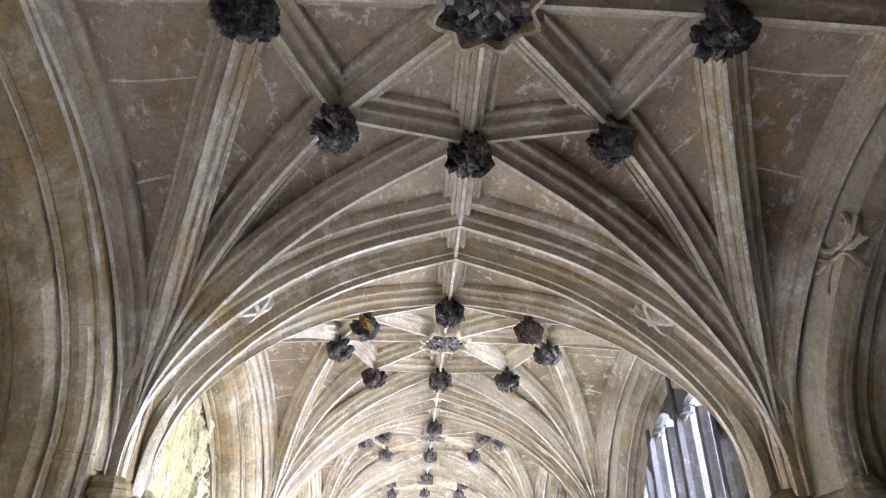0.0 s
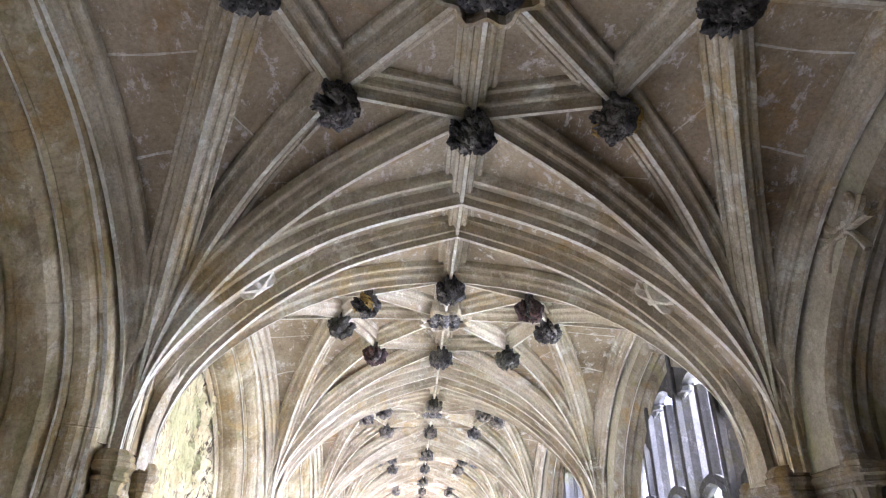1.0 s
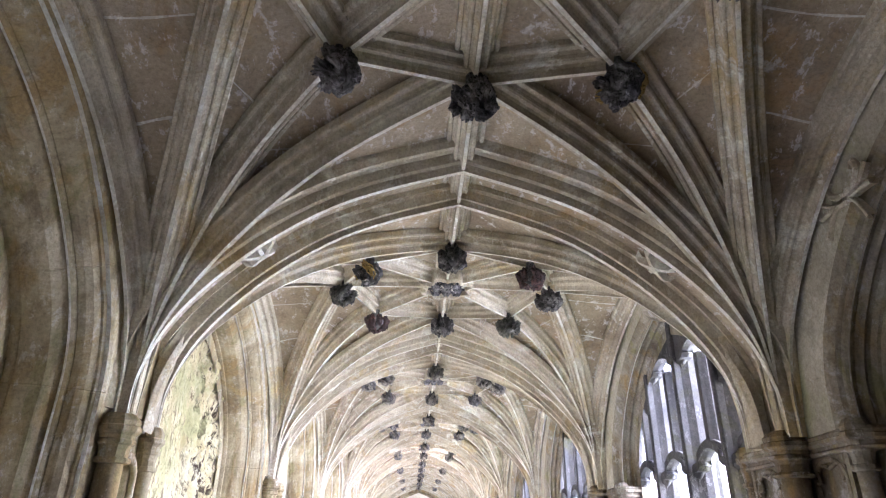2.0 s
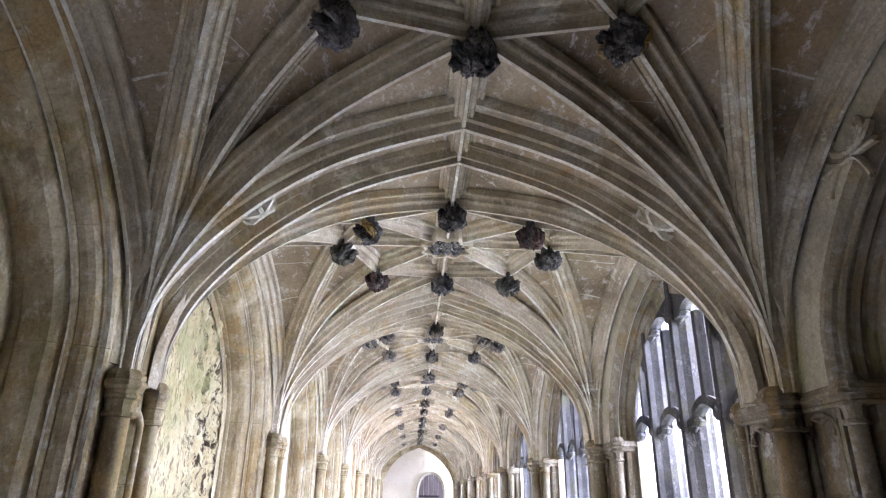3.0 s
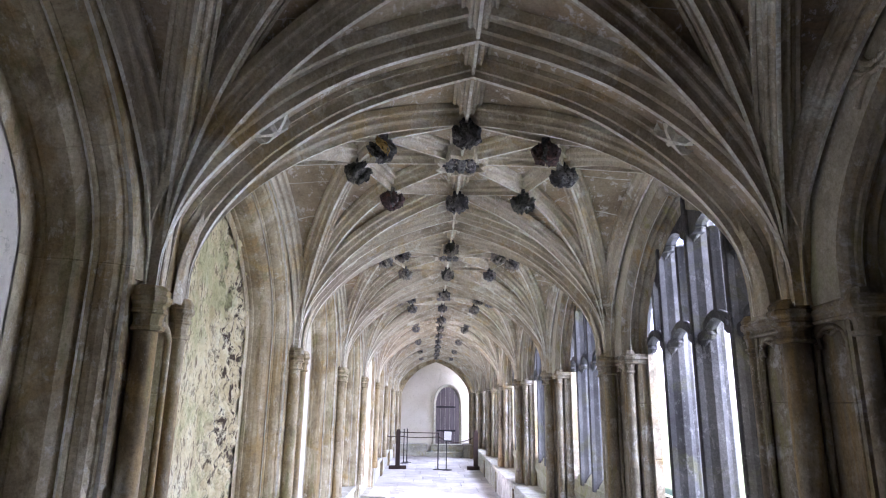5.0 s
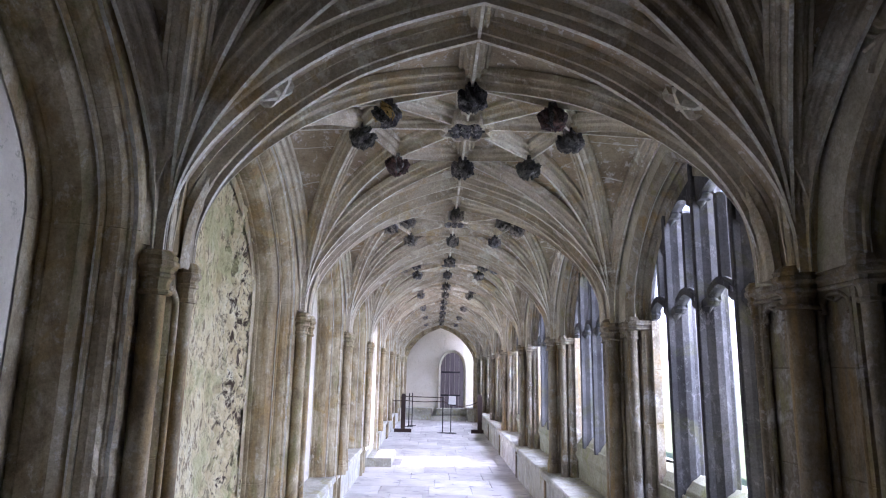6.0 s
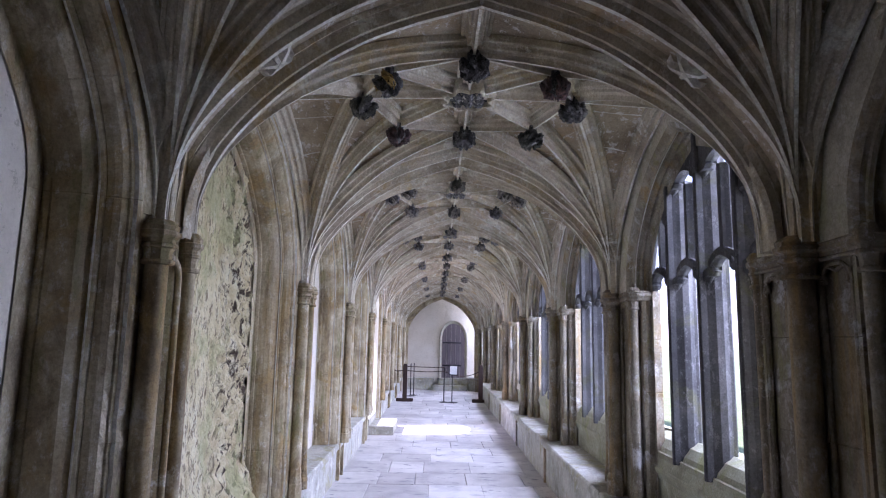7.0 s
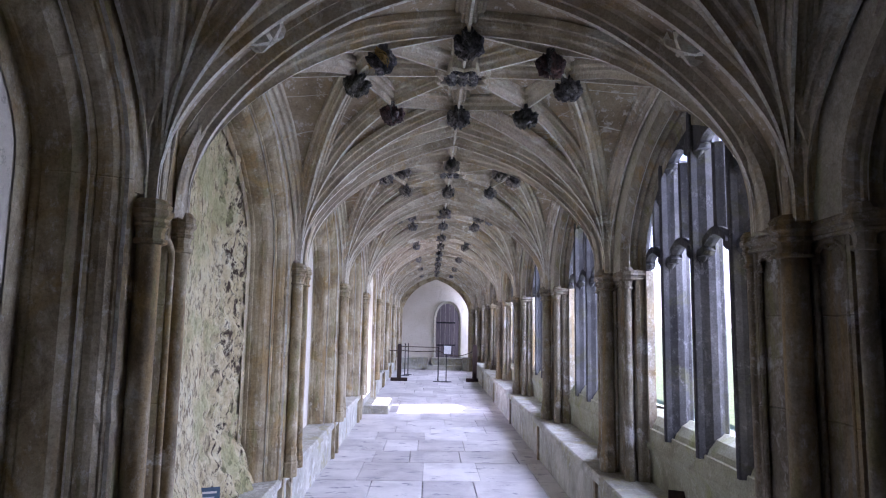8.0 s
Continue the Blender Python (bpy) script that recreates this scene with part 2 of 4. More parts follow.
class Soup:
    """Gathers grids of points into one mesh."""

    def __init__(self):
        self.v, self.f, self.i = [], [], []

    def grid(self, rows, mat=0, closed=False, mats=None):
        n, base = len(rows[0]), len(self.v)
        for r in rows:
            self.v.extend(tuple(p) for p in r)
        for a in range(len(rows) - 1):
            for b in range(n if closed else n - 1):
                c = (b + 1) % n
                self.f.append((base + a * n + b, base + a * n + c, base + (a + 1) * n + c, base + (a + 1) * n + b))
                self.i.append(mats[b] if mats else mat)

    def cap(self, ring, mat=0):
        base = len(self.v)
        self.v.extend(tuple(p) for p in ring)
        self.f.append(tuple(range(base, base + len(ring))))
        self.i.append(mat)

    def box(self, a, b, mat=0):
        base = len(self.v)
        (x0, y0, z0), (x1, y1, z1) = a, b
        self.v.extend([(x0, y0, z0), (x1, y0, z0), (x1, y1, z0), (x0, y1, z0), (x0, y0, z1), (x1, y0, z1), (x1, y1, z1), (x0, y1, z1)])
        for q in ((0, 3, 2, 1), (4, 5, 6, 7), (0, 1, 5, 4), (1, 2, 6, 5), (2, 3, 7, 6), (3, 0, 4, 7)):
            self.f.append(tuple(base + k for k in q))
            self.i.append(mat)

    def prism(self, ring, z0, z1, mat=0):
        low, top = [(x, y, z0) for x, y in ring], [(x, y, z1) for x, y in ring]
        self.grid([low, top], mat, closed=True)
        self.cap(top, mat)
        self.cap(low[::-1], mat)

    def lathe(self, profile, cx=0.0, cy=0.0, n=20, mat=0, sides=None):
        rows = []
        for r, z in profile:
            k = sides or n
            rows.append([(cx + r * math.cos(2 * math.pi * (j + 0.5) / k), cy + r * math.sin(2 * math.pi * (j + 0.5) / k), z) for j in range(k)])
        self.grid(rows, mat, closed=True)
        self.cap(rows[-1], mat)
        self.cap(rows[0][::-1], mat)

    def tube(self, pts, r, n=8, mat=0):
        rows = []
        for k, p in enumerate(pts):
            p = Vector(p)
            t = (Vector(pts[min(k + 1, len(pts) - 1)]) - Vector(pts[max(k - 1, 0)])).normalized()
            side = t.cross(Vector((0, 0, 1)) if abs(t.z) < 0.9 else Vector((0, 1, 0))).normalized()
            up = side.cross(t)
            rows.append([p + r * (math.cos(2 * math.pi * j / n) * side + math.sin(2 * math.pi * j / n) * up) for j in range(n)])
        self.grid(rows, mat, closed=True)
        self.cap(rows[-1], mat)
        self.cap(rows[0][::-1], mat)

    def mesh(self, name, mats, smooth=False, merge=False):
        me = mesh_of(name, self.v, self.f, mats, self.i, smooth)
        bm = bmesh.new()
        bm.from_mesh(me)
        if merge:
            bmesh.ops.remove_doubles(bm, verts=bm.verts, dist=1e-5)
        bmesh.ops.recalc_face_normals(bm, faces=bm.faces)
        bm.to_mesh(me)
        bm.free()
        return me


def thing(name, label, category, group="", kind="", at=None):
    ob = tagged(new(name), label, category, group, kind)
    if at is not None:
        ob.matrix_world = at
    return ob


def part(name, me, parent, label="", at=None):
    ob = new(name, me)
    ob.parent = parent
    if at is not None:
        ob.matrix_basis = at
    if label:
        tagged(ob, label)
    return ob


# ---- plan ----
BAY = 2.539               # one bay along the walk
FIRST = 2.405             # middle of the first pier ahead
PIERS = list(range(-2, 8))
END = FIRST + 7 * BAY     # last arch
WALL_Y = END + 0.9        # end wall behind it
BACK = FIRST - 2 * BAY
SPRING_X, SPRING_Z, HALF_BAND = 1.18, 1.97, 0.145
RUN = BAY / 2 - HALF_BAND  # from a bay's middle to its springers
RIDGE = 3.055
CURVE_S = (0.0, 0.0, 0.02, 0.045, 0.09, 0.18, 0.32, 0.53, 0.74, 1.0)
CURVE_G = (0.0, 0.14, 0.22, 0.295, 0.385, 0.51, 0.66, 0.82, 0.915, 1.0)


def pier_y(k):
    return FIRST + k * BAY


def rise(n=22):
    """The rib's elevation: pairs of (way out, way up), steep at the springer and slack at the crown."""
    k = np.linspace(0, len(CURVE_S) - 1, n)
    idx = np.arange(len(CURVE_S))
    s, g = np.interp(k, idx, CURVE_S), np.interp(k, idx, CURVE_G)
    for _ in range(2):  # ease the corners of the line
        s[1:-1] = 0.25 * s[:-2] + 0.5 * s[1:-1] + 0.25 * s[2:]
        g[1:-1] = 0.25 * g[:-2] + 0.5 * g[1:-1] + 0.25 * g[2:]
    return list(zip(s, g))


def rib_line(a, b, n=22):
    a, b = Vector(a), Vector(b)
    return [Vector((a.x + (b.x - a.x) * s, a.y + (b.y - a.y) * s, a.z + (b.z - a.z) * g)) for s, g in rise(n)]


def straight(a, b, n=6):
    return [Vector(a).lerp(Vector(b), k / (n - 1)) for k in range(n)]


def frames(line, side=None):
    """Side and up of each point of a line that lies in an upright plane."""
    flat = Vector((line[-1].x - line[0].x, line[-1].y - line[0].y, 0)).normalized()
    side = Vector(side) if side else Vector((flat.y, -flat.x, 0))
    out = []
    for k in range(len(line)):
        t = (line[min(k + 1, len(line) - 1)] - line[max(k - 1, 0)]).normalized()
        up = side.cross(t)
        out.append((side, up if up.z > -0.2 else -up))
    return out


def sweep(soup, line, section, mats, side=None, taper=False):
    rows = []
    for p, (s, u) in zip(line, frames(line, side)):
        k = 0.42 + 0.58 * min(1.0, max(0.0, (p.z - SPRING_Z - 0.08) / 0.42)) if taper else 1.0
        rows.append([p + s * a * k + u * d for a, d in section])
    soup.grid(rows, mats=mats)


RIB_SECTION = [(-0.077, 0.10), (-0.077, 0.070), (-0.073, 0.063), (-0.061, 0.063), (-0.057, 0.070), (-0.049, 0.067), (-0.043, 0.056), (-0.042, 0.040), (-0.037, 0.033), (-0.030, 0.033), (-0.025, 0.038), (-0.017, 0.036), (-0.010, 0.027), (-0.0075, 0.013), (-0.0075, 0.0)]
RIB_SECTION = RIB_SECTION + [(-a, d) for a, d in reversed(RIB_SECTION)]
RIB_MATS = [0] * 14 + [1] + [0] * 14
BAND = [(-0.285, 0.16), (-0.274, 0.085), (-0.262, 0.060), (-0.246, 0.058), (-0.242, 0.096), (-0.234, 0.100), (-0.222, 0.078), (-0.206, 0.066), (-0.202, 0.078), (-0.196, 0.078), (-0.186, 0.034), (-0.174, 0.026), (-0.170, 0.036), (-0.164, 0.034), (-0.156, 0.0), (-0.134, 0.0), (-0.128, 0.030), (-0.122, 0.034), (-0.118, 0.020), (-0.108, 0.024), (-0.100, 0.066), (-0.088, 0.082), (-0.080, 0.070), (-0.070, 0.068), (-0.064, 0.090)]
BAND = BAND + [(-a, d) for a, d in reversed(BAND)]
BAND_MATS = [2 if k == 24 else (1 if k in (14, 34) else 0) for k in range(len(BAND) - 1)]
WEB_UP = 0.088


def web_of(line, side=None):
    return [p + u * WEB_UP for p, (s, u) in zip(line, frames(line, side))]


# ---- vault: one web and one set of ribs a bay ----
def vault_points(c=0.0):
    p = {"C": Vector((0, 0, RIDGE + 0.02))}
    for j in (-1, 1):
        p["M", j] = Vector((0, 0.59 * j, RIDGE + 0.01))
        p["A", j] = Vector((0, RUN * j, RIDGE - 0.01))
    for i in (-1, 1):
        p["L", i] = Vector((0.652 * i, 0, RIDGE + 0.01))
        p["W", i] = Vector((1.232 * i, 0, RIDGE - 0.02))
        for j in (-1, 1):
            p["D", i, j] = Vector((0.461 * i, 0.443 * j, RIDGE - 0.025))
            p["S", i, j] = Vector((SPRING_X * i, RUN * j, SPRING_Z))
    return p


def vault_meshes():
    p = vault_points()
    web, ribs = Soup(), Soup()

    def rib(line):
        sweep(ribs, line, RIB_SECTION, RIB_MATS, None, line[0].z < SPRING_Z + 0.01)

    def loft(a, b, n=6, lift=0.0):
        rows = []
        for k in range(n):
            w = k / (n - 1)
            rows.append([u.lerp(v, w) + Vector((0, 0, lift * math.sin(math.pi * w) * min(1, 2 * q / len(a)))) for q, (u, v) in enumerate(zip(a, b))])
        web.grid(rows)

    def joints(a, b, levels, lift):
        """Pale mortar beds that cross a cell from rib to rib."""
        for at, wide in levels:
            rows = []
            for k in range(7):
                w = k / 6
                wob = 0.10 * math.sin(5.1 * w + 9 * at)
                f = max(0.0, min(len(a) - 1.01, at * (len(a) - 1) + wob))
                q, fr = int(f), f - int(f)
                m0, m1 = a[q].lerp(b[q], w), a[q + 1].lerp(b[q + 1], w)
                t = (m1 - m0).normalized()
                c = m0.lerp(m1, fr) + Vector((0, 0, lift * math.sin(math.pi * w) - 0.004))
                ww = 0.55 * wide * (0.5 + 0.7 * abs(math.sin(11 * w + 31 * at)))
                rows.append([c - t * ww, c + t * ww])
            web.grid(rows, 1)

    up = Vector((0, 0, WEB_UP))
    for i in (-1, 1):
        for j in (-1, 1):
            s = p["S", i, j]
            wall = Vector((1.215 * i, (RUN - 0.03) * j, SPRING_Z))
            lines = [rib_line(s, p["A", j]), rib_line(s, p["M", j]), rib_line(s, p["D", i, j]), rib_line(s, p["L", i]), rib_line(wall, p["W", i])]
            for line in lines[1:]:
                rib(line)
            webs = [web_of(line) for line in lines]
            for a, b in zip(webs, webs[1:]):
                loft(a, b, lift=0.015)
            for n, levels in ((1, ((0.80, 0.005),)), (2, ((0.70, 0.008), (0.86, 0.006))), (3, ((0.62, 0.008), (0.77, 0.010), (0.91, 0.008)))):
                joints(webs[n], webs[n + 1], [(lv + 0.02 * i * j, w) for lv, w in levels], 0.015)
            for tri in ((p["C"], p["M", j], p["D", i, j]), (p["C"], p["D", i, j], p["L", i])):
                loft([tri[0] + up] * 4, [tri[1].lerp(tri[2], k / 3) + up for k in range(4)], 4)
            rib(straight(p["D", i, j], p["C"]))
            rib(straight(p["M", j], p["D", i, j]))
            rib(straight(p["D", i, j], p["L", i]))
    for j in (-1, 1):
        rib(straight(p["A", j] - Vector((0, 0.02 * j, 0)), p["M", j]))
        rib(straight(p["M", j], p["C"]))
    for i in (-1, 1):
        rib(straight(p["C"], p["L", i]))
        rib(straight(p["L", i], p["W", i]))
    return web.mesh("vault_web", [VAULT, FILLET], smooth=True), ribs.mesh("vault_ribs", [RIB, FILLET])


def band_mesh():
    """The broad moulded transverse arch over a pair of piers, with foiled cusps in its panel."""
    soup, foils = Soup(), []
    crown = Vector((0, 0, RIDGE - 0.01))
    for i in (-1, 1):
        line = rib_line((SPRING_X * i, 0, SPRING_Z), crown, 30)
        sec = BAND
        def pinch(a, z):
            k = min(1.0, max(0.0, (z - SPRING_Z - 0.05) / 0.5))
            return a if abs(a) < 0.16 else math.copysign(0.16 + (abs(a) - 0.16) * k, a)
        rows = [[q + s * pinch(a, q.z) + u * d for a, d in sec] for q, (s, u) in zip(line, frames(line))]
        soup.grid(rows, mats=BAND_MATS)
        foil = Soup()
        foils.append(foil)
        # cusps: a small four-armed foil where the panel narrows
        k = 19
        q, (s, u) = line[k], frames(line)[k]
        t = (line[k + 1] - line[k - 1]).normalized()
        mid = q + u * 0.022
        for ang, reach in ((35, 0.10), (145, 0.10), (215, 0.085), (325, 0.085), (90, 0.07)):
            w = t * math.cos(radians(ang)) * reach + s * math.sin(radians(ang)) * reach
            pts = [mid, mid + w * 0.35 + u * 0.006, mid + w * 0.75 + u * 0.012, mid + w + u * 0.03]
            rows = []
            for n, c in enumerate(pts):
                wide = (0.030, 0.017, 0.013, 0.030)[n]
                cross = w.normalized().cross(u)
                rows.append([c + cross * wide + u * 0.03, c + cross * wide * 0.5, c - cross * wide * 0.5, c - cross * wide + u * 0.03])
            foil.grid(rows, 1)
    # ridge rib across the band
    sweep(soup, straight((0, -0.15, RIDGE - 0.004), (0, 0.15, RIDGE - 0.004)), RIB_SECTION, RIB_MATS)
    return soup.mesh("vault_band", [RIB, FILLET, VAULT]), [f.mesh("cusp_foil", [RIB, FILLET]) for f in foils]


WEB_MESH, RIB_MESH = vault_meshes()
BAND_MESH, FOIL_MESHES = band_mesh()
for k in PIERS:
    ob = thing("vault_arch", "moulded stone transverse arch spanning the cloister walk", "arch", "transverse arches", "structure", Matrix.Translation((0, pier_y(k), 0)))
    part("arch_moulding", BAND_MESH, ob)
    for me in FOIL_MESHES:
        part("cusp_foil", me, ob, "small carved cusped foil")
    if k < 7:
        c = pier_y(k) + BAY / 2
        ob = tagged(new("ceiling", WEB_MESH), "plastered stone vault cells with worn limewash", "ceiling", "vault bays", "structure")
        ob.location = (0, c, 0)
        ob = tagged(new("vault_ribs", RIB_MESH), "moulded stone ribs of a star vault", "vault ribs", "vault ribs", "structure")
        ob.location = (0, c, 0)
# unseen slab, added to stop sky light leaking in above the vault
roof = Soup()
roof.box((-2.2, BACK - 0.5, 3.24), (1.82, WALL_Y + 0.5, 3.34))
tagged(new("roof", roof.mesh("roof", [VAULT])), "unseen flat roof slab added above the vault to keep sky light out", "roof", kind="structure")

# ---- piers ----
def pier_meshes(side):
    """side: -1 the wall side, 1 the garth side. Outward is +x here; the thing is mirrored by its mesh."""
    body = PIER if side < 0 else PIER_EAST_SHADED

    def m(x):
        return x * side
    depth = 1.47 if side > 0 else 2.0
    if side < 0:
        half = [(1.225, 0.075), (1.225, 0.10), (1.245, 0.125), (1.245, 0.15), (1.275, 0.20), (1.285, 0.235), (depth, 0.235)]
        front = [(1.225, -0.075), (1.245, -0.06), (1.245, 0.06)]
    else:  # a broad face with two sunk panels beside the middle shaft
        half = [(1.262, 0.075), (1.262, 0.098), (1.286, 0.110), (1.286, 0.290), (1.262, 0.302), (1.262, 0.322), (1.330, 0.332), (1.338, 0.395), (1.360, 0.408), (depth, 0.408)]
        front = [(1.262, -0.075), (1.262, -0.06), (1.262, 0.06)]
    wide = half[-1][1]
    ring = [(m(x), y) for x, y in front + half] + [(m(x), -y) for x, y in reversed(half[1:])]
    beds = [-0.02, 0.42, 0.80, 1.24, 1.62, SPRING_Z + (0.05 if side < 0 else 0.0)]
    blocks = []
    for z0, z1 in zip(beds, beds[1:]):
        block = Soup()
        cx, e = m(1.35), 0.004
        small = [(x + (e if x < cx else -e), y * (1 - e / wide)) for x, y in ring]
        edge = ring if z0 > 0.3 else [(m(max(abs(x), 1.30)), y) for x, y in ring]
        small = small if z0 > 0.3 else [(m(max(abs(x), 1.304)), y) for x, y in small]
        block.grid([[(x, y, z) for x, y in r] for r, z in ((small, z0), (edge, z0 + e), (edge, z1 - e), (small, z1))], closed=True)
        block.cap([(x, y, z1) for x, y in small])
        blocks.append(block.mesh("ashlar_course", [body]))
    spand = Soup()
    f0, w0, f1 = (1.205, 0.15, 1.25) if side < 0 else (1.238, 0.12, 1.262)
    spand.prism([(m(f0), -w0), (m(f0), w0), (m(f1), 0.236), (m(depth), 0.236), (m(depth), -0.236), (m(f1), -0.236)], SPRING_Z + 0.045, 3.25)
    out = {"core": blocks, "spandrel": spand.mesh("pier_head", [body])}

    def shaft(r, z0):
        s = Soup()
        s.lathe([(r, z0), (r, 1.18), (r * 1.03, 1.183), (r * 1.03, 1.187), (r, 1.19), (r, SPRING_Z - 0.11)], n=20)
        return s.mesh("shaft", [body], True)

    def capital(r):
        s = Soup()
        z = SPRING_Z
        s.lathe([(r * 1.0, z - 0.135), (r * 1.22, z - 0.132), (r * 1.28, z - 0.124), (r * 1.22, z - 0.116), (r * 1.0, z - 0.114), (r * 1.03, z - 0.090), (r * 1.15, z - 0.076), (r * 1.34, z - 0.070), (r * 1.34, z - 0.060), (r * 1.20, z - 0.054), (r * 1.26, z - 0.042), (r * 1.52, z - 0.032), (r * 1.58, z - 0.028), (r * 1.58, z - 0.014), (r * 1.40, z - 0.009), (r * 1.46, z + 0.006), (r * 1.28, z + 0.016), (r * 1.0, z + 0.03)], sides=10)
        return s.mesh("capital", [body])

    def base(r, z0, tall):
        s = Soup()
        s.lathe([(r * 1.42, z0), (r * 1.42, z0 + tall * 0.45), (r * 1.28, z0 + tall * 0.50), (r * 1.32, z0 + tall * 0.56), (r * 1.12, z0 + tall * 0.72), (r * 1.20, z0 + tall * 0.80), (r * 1.16, z0 + tall * 0.88), (r, z0 + tall)], sides=8)
        return s.mesh("base", [body])
    seat = 0.415 if side < 0 else 0.465
    out["shaft_a"], out["shaft_b"] = shaft(0.042 if side < 0 else 0.050, 0.55), shaft(0.030, 0.55)
    out["cap_a"], out["cap_b"] = capital(0.050 if side < 0 else 0.058), capital(0.035)
    out["base_a"], out["base_b"] = base(0.042 if side < 0 else 0.050, seat, 0.22), base(0.030, seat, 0.18)
    pl = Soup()
    front, crown = (1.238, 0.416) if side < 0 else (1.098, 0.39)
    pl.prism([(m(front), -0.026), (m(1.31), -0.026), (m(1.31), 0.026), (m(front), 0.026)], -0.02, crown)
    out["plinth"] = pl.mesh("plinth", [body])
    # cusped head between the two shafts
    cusp = Soup()
    pts = [(m(1.215), 0.105 * math.cos(a) * 0.9, SPRING_Z - 0.16 + 0.075 * math.sin(a)) for a in np.linspace(0, math.pi, 11)]
    pts = [(m(1.215), -0.095, 0.6)] + [(x, -y, z) for x, y, z in pts] + [(m(1.215), 0.095, 0.6)]
    cusp.tube(pts, 0.014, 8)
    if side > 0:
        bt = Soup()
        bt.prism([(1.46, -0.16), (1.56, -0.10), (1.56, 0.10), (1.46, 0.16)], -0.3, 3.2)
        out["buttress"] = bt.mesh("buttress", [body])
        # the sunk panel's own frame: slim jambs and a cusped head
        sp = Soup()
        n0, n1 = Vector((1.270, 0.112, 0)), Vector((1.270, 0.288, 0))
        top = SPRING_Z - 0.155
        arch = [n0.lerp(n1, 0.5 - 0.5 * math.cos(a)) + Vector((0, 0, top + 0.075 * math.sin(a))) for a in np.linspace(0, math.pi, 17)]
        sp.tube([n0 + Vector((0, 0, 0.5))] + arch + [n1 + Vector((0, 0, 0.5))], 0.010, 8)
        for a0, a1 in ((0, 3), (13, 16)):
            q0, q1 = arch[a0], arch[a1]
            tip = q0.lerp(q1, 0.5) + Vector((0, 0.020 if a0 == 0 else -0.020, -0.020))
            sp.tube([q0, q0.lerp(tip, 0.6) + Vector((0, 0, 0.004)), tip, q1.lerp(tip, 0.6), q1], 0.009, 6)
        tip = arch[8] + Vector((0, 0, -0.030))
        sp.tube([arch[5], tip + Vector((0, -0.012, 0.006)), tip, tip + Vector((0, 0.012, 0.006)), arch[11]], 0.008, 6)
        head = [n0.lerp(n1, 0.5 - 0.5 * math.cos(a)) for a in np.linspace(0, math.pi, 17)]
        sp.grid([[q + Vector((-0.004, 0, SPRING_Z - 0.05)) for q in head], [a + Vector((-0.004, 0, 0)) for a in arch], [a + Vector((0.044, 0, 0)) for a in arch]])
        out["splay"] = sp.mesh("splay_panel", [body])
        ab = Soup()
        prof = [(0.0, -0.070), (0.007, -0.066), (0.008, -0.060), (0.001, -0.054), (0.003, -0.042), (0.013, -0.036), (0.020, -0.034), (0.020, -0.022), (0.009, -0.018), (0.012, -0.008), (0.0, 0.004), (-0.06, 0.004), (-0.06, -0.070)]
        rows = []
        for x, y, nx, ny in ((1.252, 0.03, -1, 0), (1.252, 0.318, -1, 0), (1.262, 0.392, -0.8, 0.6), (1.300, 0.416, -0.4, 0.9), (1.40, 0.424, 0, 1)):
            rows.append([(x + nx * a, y + ny * a, SPRING_Z + z) for a, z in prof])
        ab.grid(rows, closed=True)
        out["abacus"] = ab.mesh("abacus", [body])
    out["panel"] = cusp.mesh("panel_moulding", [body], True)
    return out


def pier(k, side, meshes):
    word = "garth side" if side > 0 else "wall side"
    ob = thing("pier", "moulded limestone pier with slender shafts and capitals, ochre stained, on the " + word, "pier", "piers of the walk", "structure", Matrix.Translation((0, pier_y(k), 0)))
    for block in meshes["core"]:
        part("ashlar_course", block, ob)
    part("pier_head", meshes["spandrel"], ob)
    for y, big in (((-0.145, True), (0.145, False)) if side < 0 else ((-0.075, True),)):
        x = side * (1.20 if side < 0 else 1.212)
        key = "a" if big else "b"
        sh = part("shaft", meshes["shaft_" + key], ob, at=Matrix.Translation((x, y, 0)))
        part("capital", meshes["cap_" + key], ob, "moulded polygonal capital", Matrix.Translation((x, y, 0)))
        part("base", meshes["base_" + key], ob, at=Matrix.Translation((x, y, 0)))
        part("plinth", meshes["plinth"], ob, at=Matrix.Translation((0, y, 0)))
    if side < 0:
        part("panel_moulding", meshes["panel"], ob)
    if side > 0:
        part("buttress", meshes["buttress"], ob)
        for j in (-1, 1):
            at = Matrix.Translation((1.285, j * 0.362, 0))
            part("shaft", meshes["shaft_b"], ob, at=at)
            part("capital", meshes["cap_b"], ob, "moulded polygonal capital", at)
            part("base", meshes["base_b"], ob, at=at)
            part("splay_panel", meshes["splay"], ob, at=Matrix.Diagonal((1, j, 1, 1)))
            part("abacus", meshes["abacus"], ob, "moulded string linking the capitals", Matrix.Diagonal((1, j, 1, 1)))


for side in (-1, 1):
    got = pier_meshes(side)
    for k in PIERS[1:]:
        pier(k, side, got)

